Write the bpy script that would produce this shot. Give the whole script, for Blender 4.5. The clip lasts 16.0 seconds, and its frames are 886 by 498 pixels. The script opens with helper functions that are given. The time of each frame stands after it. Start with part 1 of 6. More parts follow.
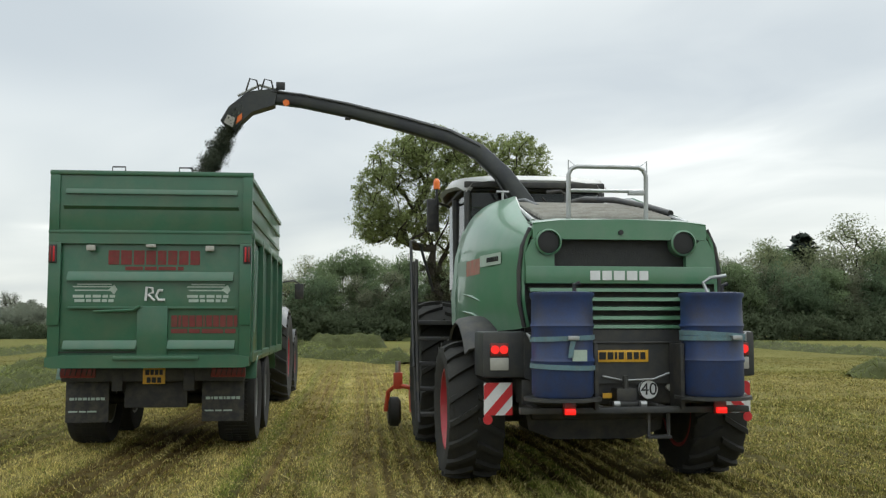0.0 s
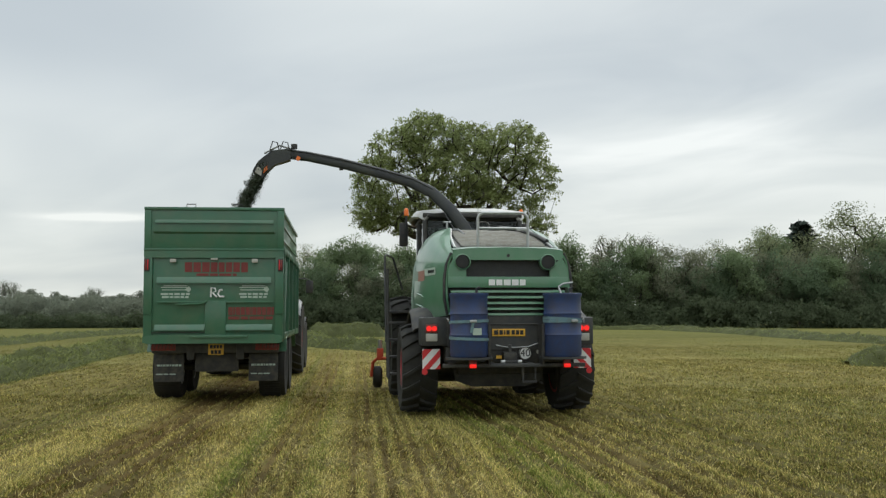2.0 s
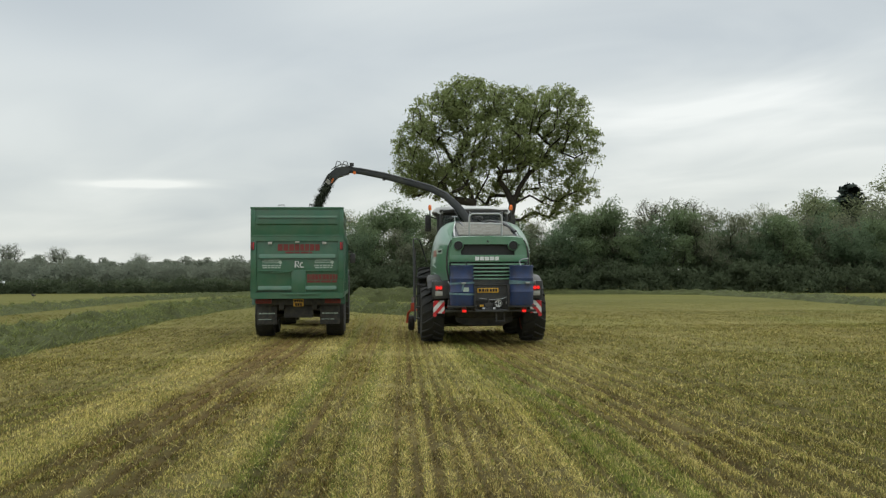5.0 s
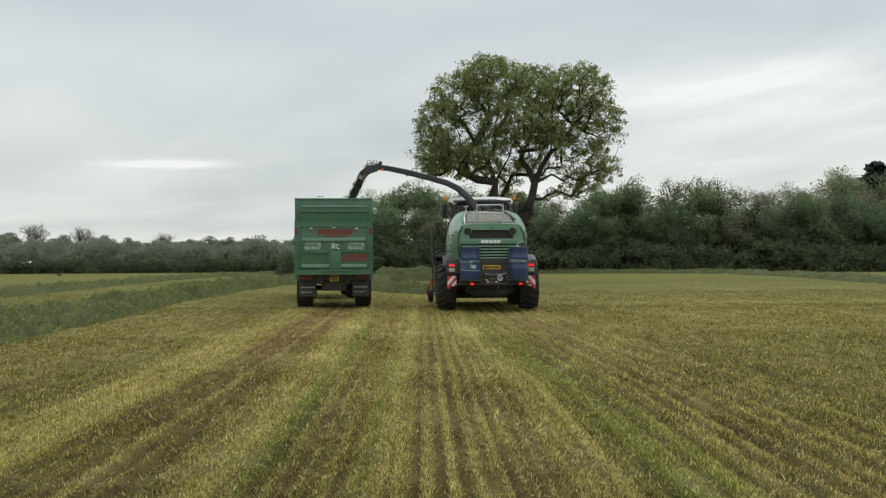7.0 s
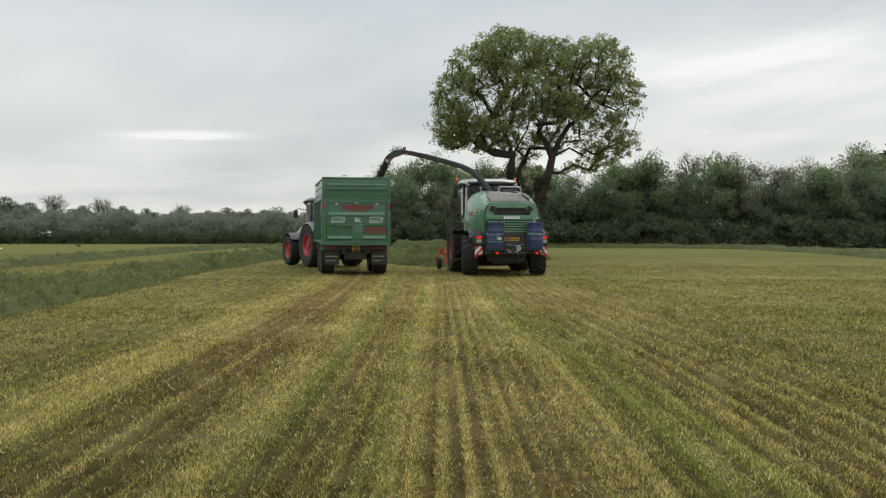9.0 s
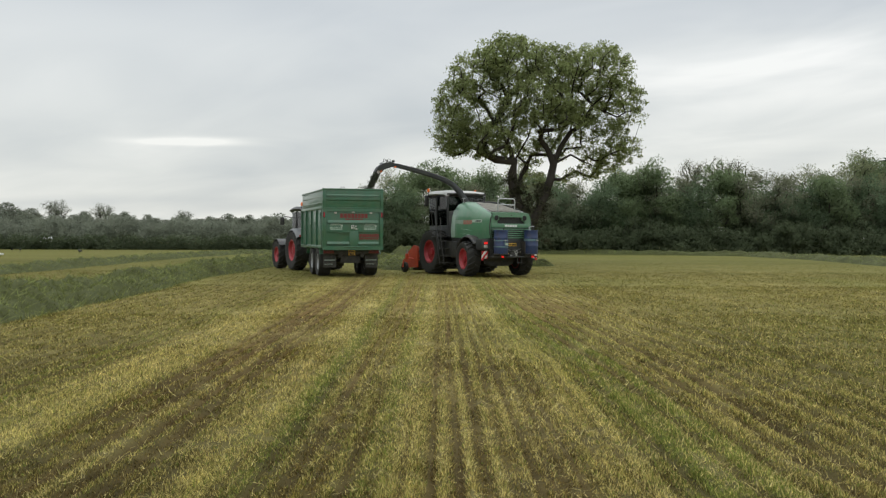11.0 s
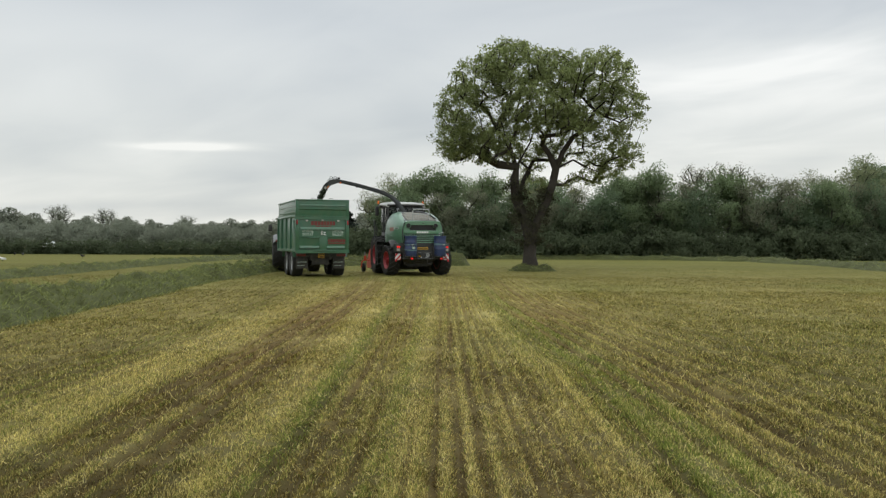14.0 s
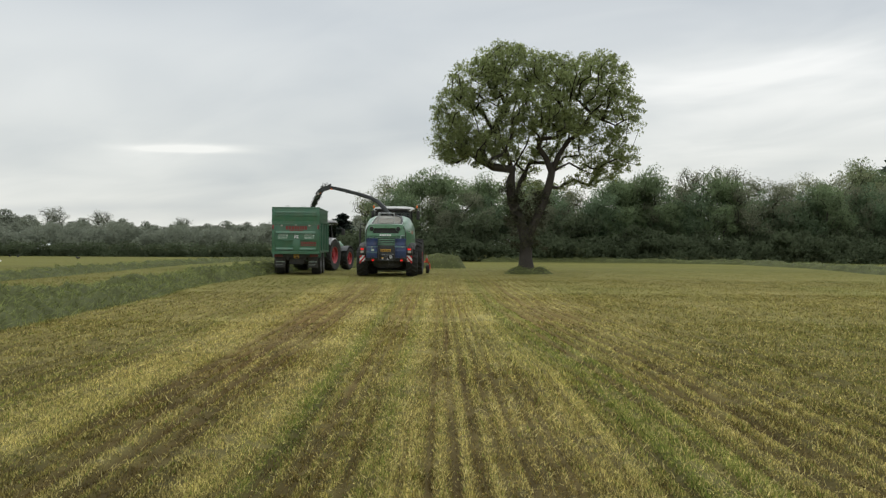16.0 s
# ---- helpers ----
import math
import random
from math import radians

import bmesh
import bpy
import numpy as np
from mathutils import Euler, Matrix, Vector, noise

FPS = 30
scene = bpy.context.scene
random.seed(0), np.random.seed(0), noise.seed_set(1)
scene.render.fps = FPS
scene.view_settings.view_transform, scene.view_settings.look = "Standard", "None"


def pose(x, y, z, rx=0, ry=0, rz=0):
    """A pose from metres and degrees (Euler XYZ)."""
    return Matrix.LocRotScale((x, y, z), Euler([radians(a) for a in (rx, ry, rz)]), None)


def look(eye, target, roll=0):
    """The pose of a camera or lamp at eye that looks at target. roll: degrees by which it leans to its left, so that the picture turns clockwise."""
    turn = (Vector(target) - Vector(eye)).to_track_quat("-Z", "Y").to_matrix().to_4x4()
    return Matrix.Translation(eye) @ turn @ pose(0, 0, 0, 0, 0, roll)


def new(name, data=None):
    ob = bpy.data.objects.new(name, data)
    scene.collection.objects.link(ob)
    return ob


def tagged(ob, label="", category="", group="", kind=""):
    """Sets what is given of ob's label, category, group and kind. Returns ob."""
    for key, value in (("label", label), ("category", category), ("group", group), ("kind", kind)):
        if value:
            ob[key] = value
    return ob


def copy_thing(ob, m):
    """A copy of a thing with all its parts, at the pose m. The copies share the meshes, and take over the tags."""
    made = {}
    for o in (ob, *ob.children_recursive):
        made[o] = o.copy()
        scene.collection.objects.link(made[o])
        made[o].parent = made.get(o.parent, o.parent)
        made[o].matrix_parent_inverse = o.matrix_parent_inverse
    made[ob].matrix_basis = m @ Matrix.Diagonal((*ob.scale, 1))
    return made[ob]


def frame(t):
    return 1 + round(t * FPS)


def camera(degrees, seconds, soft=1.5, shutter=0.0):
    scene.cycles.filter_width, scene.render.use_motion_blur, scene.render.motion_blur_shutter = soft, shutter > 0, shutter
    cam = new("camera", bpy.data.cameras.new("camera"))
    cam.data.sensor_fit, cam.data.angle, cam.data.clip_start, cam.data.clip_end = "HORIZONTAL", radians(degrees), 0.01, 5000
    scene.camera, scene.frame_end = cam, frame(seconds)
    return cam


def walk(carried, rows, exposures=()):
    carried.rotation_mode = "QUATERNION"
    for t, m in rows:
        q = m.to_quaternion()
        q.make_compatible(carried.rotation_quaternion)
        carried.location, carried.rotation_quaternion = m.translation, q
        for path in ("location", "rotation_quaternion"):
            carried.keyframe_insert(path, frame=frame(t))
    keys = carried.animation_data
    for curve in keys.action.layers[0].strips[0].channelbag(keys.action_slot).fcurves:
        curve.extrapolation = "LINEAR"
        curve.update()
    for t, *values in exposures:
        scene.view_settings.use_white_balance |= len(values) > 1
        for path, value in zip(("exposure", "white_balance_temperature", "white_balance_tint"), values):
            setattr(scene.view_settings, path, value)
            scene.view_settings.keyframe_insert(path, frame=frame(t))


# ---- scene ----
cam = camera(50.4, 16.0, 1.3)
EYE = 1.63


def aim(yaw, pitch, roll):
    """The standing camera, turned about the upright, then up, then about its axis."""
    return pose(0, 0, EYE, 0, 0, yaw) @ pose(0, 0, 0, pitch) @ pose(0, 0, 0, 0, roll) @ pose(0, 0, 0, 90)


walk(cam, [(t, aim(*turn)) for t, turn in (
    (0.0, (-5.00, 4.57, 0.05)), (0.5, (-4.73, 4.27, 0.05)), (1.0, (-4.83, 4.06, 0.20)), (1.5, (-5.00, 4.01, 0.22)),
    (2.0, (-5.06, 3.88, 0.17)), (2.5, (-4.86, 3.53, 0.02)), (3.0, (-3.82, 3.14, -0.03)), (3.5, (-2.72, 2.71, -0.03)),
    (4.0, (-2.70, 2.37, 0.17)), (6.3, (-1.39, 1.06, 0.56)), (6.5, (-1.14, 0.96, 0.56)), (7.0, (-1.20, 0.51, 0.34)),
    (7.5, (-1.07, -0.07, 0.12)), (8.0, (-0.87, -0.56, 0.10)), (8.5, (-0.62, -1.00, -0.05)), (9.0, (-0.19, -1.12, -0.10)),
    (11.5, (-0.11, -0.61, -0.24)), (12.0, (-0.14, -0.52, -0.34)), (12.5, (0.00, -0.43, -0.35)), (13.0, (0.16, -0.35, -0.26)),
    (13.5, (0.14, -0.37, -0.24)), (14.0, (0.02, -0.42, -0.26)), (14.5, (-0.03, -0.31, -0.36)), (15.0, (-0.08, -0.20, -0.45)),
    (15.5, (-0.07, -0.21, -0.46)), (16.0, (-0.22, -0.26, -0.35)))], exposures=((0, 0.18, 6380, 7.5), (1.5, 0.06, 6380, 7.5), (4.0, 0.0, 6420, 7.5), (7.0, 0.0, 6450, 8), (9, 0.02, 6500, 10), (16, 0.03, 6500, 10)))

# ---- sky and light: an overcast spring day ----
world = bpy.data.worlds.new("overcast")
scene.world = world
world.use_nodes = True
wn, wl = world.node_tree.nodes, world.node_tree.links
wn.clear()


def wmath(op, a, b=None, c=None, clamp=False):
    n = wn.new("ShaderNodeMath")
    n.operation, n.use_clamp = op, clamp
    for i, v in enumerate((a, b, c)):
        if isinstance(v, (int, float)):
            n.inputs[i].default_value = v
        elif v is not None:
            wl.new(v, n.inputs[i])
    return n.outputs[0]


def wnoise(vec, scale, detail, rough=0.55, distort=0.0):
    n = wn.new("ShaderNodeTexNoise")
    n.inputs["Scale"].default_value, n.inputs["Detail"].default_value = scale, detail
    n.inputs["Roughness"].default_value, n.inputs["Distortion"].default_value = rough, distort
    wl.new(vec, n.inputs["Vector"])
    return n.outputs["Fac"]


tc = wn.new("ShaderNodeTexCoord")
sx = wn.new("ShaderNodeSeparateXYZ")
wl.new(tc.outputs["Generated"], sx.inputs[0])
up = wmath("MAXIMUM", sx.outputs[2], 0.0)
deck = wmath("ADD", up, 0.16)                    # the cloud deck, seen flat towards the horizon
cx = wn.new("ShaderNodeCombineXYZ")
deep = wmath("DIVIDE", sx.outputs[1], deck)
wl.new(wmath("ADD", wmath("DIVIDE", sx.outputs[0], deck), wmath("MULTIPLY", deep, 0.45)), cx.inputs[0])
wl.new(wmath("MULTIPLY", deep, 0.95), cx.inputs[1])
broad = wnoise(cx.outputs[0], 0.52, 2.5, 0.42, 0.7)
fine = wnoise(cx.outputs[0], 1.6, 4.0, 0.5, 0.6)
mixed = wmath("ADD", wmath("MULTIPLY", broad, 0.78), wmath("MULTIPLY", fine, 0.22))
across = wmath("DIVIDE", sx.outputs[0], wmath("MAXIMUM", sx.outputs[1], 0.05))


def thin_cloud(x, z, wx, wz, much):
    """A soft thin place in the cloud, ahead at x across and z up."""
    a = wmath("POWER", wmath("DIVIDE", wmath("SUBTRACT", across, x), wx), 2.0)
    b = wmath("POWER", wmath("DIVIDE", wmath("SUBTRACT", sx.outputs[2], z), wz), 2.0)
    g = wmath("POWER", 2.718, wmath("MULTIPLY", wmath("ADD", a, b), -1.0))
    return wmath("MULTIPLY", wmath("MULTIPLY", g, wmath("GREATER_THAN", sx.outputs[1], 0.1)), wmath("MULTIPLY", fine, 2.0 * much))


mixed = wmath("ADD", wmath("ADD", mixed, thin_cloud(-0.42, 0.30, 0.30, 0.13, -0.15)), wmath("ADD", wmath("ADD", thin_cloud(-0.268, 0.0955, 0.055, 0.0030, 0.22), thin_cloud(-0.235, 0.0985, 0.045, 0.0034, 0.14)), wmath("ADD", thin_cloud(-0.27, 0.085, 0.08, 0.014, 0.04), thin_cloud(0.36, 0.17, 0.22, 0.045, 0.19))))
ramp = wn.new("ShaderNodeValToRGB")
ramp.color_ramp.elements[0].position, ramp.color_ramp.elements[0].color = 0.37, (0.56, 0.605, 0.64, 1)
ramp.color_ramp.elements[1].position, ramp.color_ramp.elements[1].color = 0.63, (0.90, 0.92, 0.915, 1)
mid = ramp.color_ramp.elements.new(0.50)
mid.color = (0.71, 0.745, 0.755, 1)
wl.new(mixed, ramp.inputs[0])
nish = wn.new("ShaderNodeTexSky")
nish.sky_type, nish.sun_disc = "NISHITA", False
nish.sun_elevation, nish.sun_rotation = radians(38), radians(25)
dim = wn.new("ShaderNodeVectorMath")
dim.operation = "SCALE"
dim.inputs["Scale"].default_value = 0.10
wl.new(nish.outputs[0], dim.inputs[0])
veil = wn.new("ShaderNodeMix")
veil.data_type = "RGBA"
veil.inputs[0].default_value = 0.95
wl.new(dim.outputs[0], veil.inputs[6])
wl.new(ramp.outputs[0], veil.inputs[7])
low_air = wn.new("ShaderNodeMix")
low_air.data_type, low_air.blend_type = "RGBA", "MULTIPLY"
wl.new(wmath("SUBTRACT", 1.0, wmath("MULTIPLY", up, 4.5), clamp=True), low_air.inputs[0])
wl.new(veil.outputs[2], low_air.inputs[6])
low_air.inputs[7].default_value = (1.02, 1.0, 0.945, 1)
# an overcast sky is brightest overhead
zen = wmath("MULTIPLY", wmath("SUBTRACT", up, 0.32), 1.5, clamp=True)
gain = wmath("ADD", 1.0, wmath("MULTIPLY", zen, 1.5))
bg = wn.new("ShaderNodeBackground")
wl.new(low_air.outputs[2], bg.inputs[0])
wl.new(gain, bg.inputs[1])
wo = wn.new("ShaderNodeOutputWorld")
wl.new(bg.outputs[0], wo.inputs[0])

sun = new("sun", bpy.data.lights.new("sun", "SUN"))
sun.data.energy, sun.data.angle, sun.data.color = 0.7, radians(25), (1.0, 0.97, 0.92)
sun.matrix_world = look((0, 0, 60), (-18, -38, 22))

# ---- materials ----


def mat(name, base, rough=0.6, metal=0.0, vary=0.25, scale=3.0, grain=40.0, bump=0.1, dirt=None, dirt_amount=0.0,
        island=0.0, spec=0.5, glow=None, glow_strength=0.0, coat=0.0, attribute=None, translucent=0.0):
    m = bpy.data.materials.new(name)
    m.use_nodes = True
    n, l = m.node_tree.nodes, m.node_tree.links
    b = n["Principled BSDF"]
    co = n.new("ShaderNodeTexCoord").outputs["Object"]
    big, small = n.new("ShaderNodeTexNoise"), n.new("ShaderNodeTexNoise")
    for node, s, d in ((big, scale, 4), (small, grain, 3)):
        node.inputs["Scale"].default_value, node.inputs["Detail"].default_value = s, d
        l.new(co, node.inputs["Vector"])
    val = n.new("ShaderNodeMath")
    val.operation = "MULTIPLY_ADD"
    l.new(big.outputs["Fac"], val.inputs[0])
    val.inputs[1].default_value, val.inputs[2].default_value = 2 * vary, 1 - vary
    val2 = n.new("ShaderNodeMath")
    val2.operation = "MULTIPLY_ADD"
    l.new(small.outputs["Fac"], val2.inputs[0])
    val2.inputs[1].default_value = 1.2 * vary
    l.new(val.outputs[0], val2.inputs[2])
    fac = val2.outputs[0]
    if island:
        geo = n.new("ShaderNodeNewGeometry")
        v3 = n.new("ShaderNodeMath")
        v3.operation = "MULTIPLY_ADD"
        l.new(geo.outputs["Random Per Island"], v3.inputs[0])
        v3.inputs[1].default_value = 2 * island
        l.new(fac, v3.inputs[2])
        v4 = n.new("ShaderNodeMath")
        v4.operation = "SUBTRACT"
        l.new(v3.outputs[0], v4.inputs[0])
        v4.inputs[1].default_value = island
        fac = v4.outputs[0]
    off = n.new("ShaderNodeMath")
    off.operation = "SUBTRACT"
    l.new(fac, off.inputs[0])
    off.inputs[1].default_value = 0.6 * vary
    sc = n.new("ShaderNodeVectorMath")
    sc.operation = "SCALE"
    if attribute:
        at = n.new("ShaderNodeAttribute")
        at.attribute_name = attribute
        l.new(at.outputs["Color"], sc.inputs[0])
    else:
        sc.inputs[0].default_value = base
    l.new(off.outputs[0], sc.inputs["Scale"])
    colour = sc.outputs[0]
    if dirt:
        dn, rp, mx = n.new("ShaderNodeTexNoise"), n.new("ShaderNodeMapRange"), n.new("ShaderNodeMix")
        dn.inputs["Scale"].default_value, dn.inputs["Detail"].default_value = scale * 1.7, 8
        dn.inputs["Roughness"].default_value = 0.65
        l.new(co, dn.inputs["Vector"])
        l.new(dn.outputs["Fac"], rp.inputs[0])
        rp.inputs[1].default_value, rp.inputs[2].default_value, rp.inputs[4].default_value = 0.42, 0.75, dirt_amount
        mx.data_type = "RGBA"
        l.new(rp.outputs[0], mx.inputs[0])
        l.new(colour, mx.inputs[6])
        mx.inputs[7].default_value = (*dirt, 1)
        colour = mx.outputs[2]
    l.new(colour, b.inputs["Base Color"])
    b.inputs["Roughness"].default_value, b.inputs["Metallic"].default_value = rough, metal
    b.inputs["Specular IOR Level"].default_value, b.inputs["Coat Weight"].default_value = spec, coat
    if bump:
        bp = n.new("ShaderNodeBump")
        bp.inputs["Strength"].default_value, bp.inputs["Distance"].default_value = bump, 0.02
        l.new(small.outputs["Fac"], bp.inputs["Height"])
        l.new(bp.outputs[0], b.inputs["Normal"])
    if glow:
        b.inputs["Emission Color"].default_value, b.inputs["Emission Strength"].default_value = (*glow, 1), glow_strength
    if translucent:
        tr, mixer = n.new("ShaderNodeBsdfTranslucent"), n.new("ShaderNodeMixShader")
        l.new(colour, tr.inputs[0])
        mixer.inputs[0].default_value = translucent
        l.new(b.outputs[0], mixer.inputs[1])
        l.new(tr.outputs[0], mixer.inputs[2])
        l.new(mixer.outputs[0], n["Material Output"].inputs[0])
    return m


def glass(name, tint, alpha):
    """A thin pane: part clear, part gloss."""
    m = bpy.data.materials.new(name)
    m.use_nodes = True
    n, l = m.node_tree.nodes, m.node_tree.links
    n.remove(n["Principled BSDF"])
    tr, gl, mx, fr = (n.new("ShaderNodeBsdfTransparent"), n.new("ShaderNodeBsdfGlossy"), n.new("ShaderNodeMixShader"), n.new("ShaderNodeFresnel"))
    tr.inputs[0].default_value = (*[c * alpha for c in tint], 1)
    gl.inputs["Roughness"].default_value = 0.06
    fr.inputs[0].default_value = 1.5
    l.new(fr.outputs[0], mx.inputs[0])
    l.new(tr.outputs[0], mx.inputs[1])
    l.new(gl.outputs[0], mx.inputs[2])
    l.new(mx.outputs[0], n["Material Output"].inputs[0])
    return m


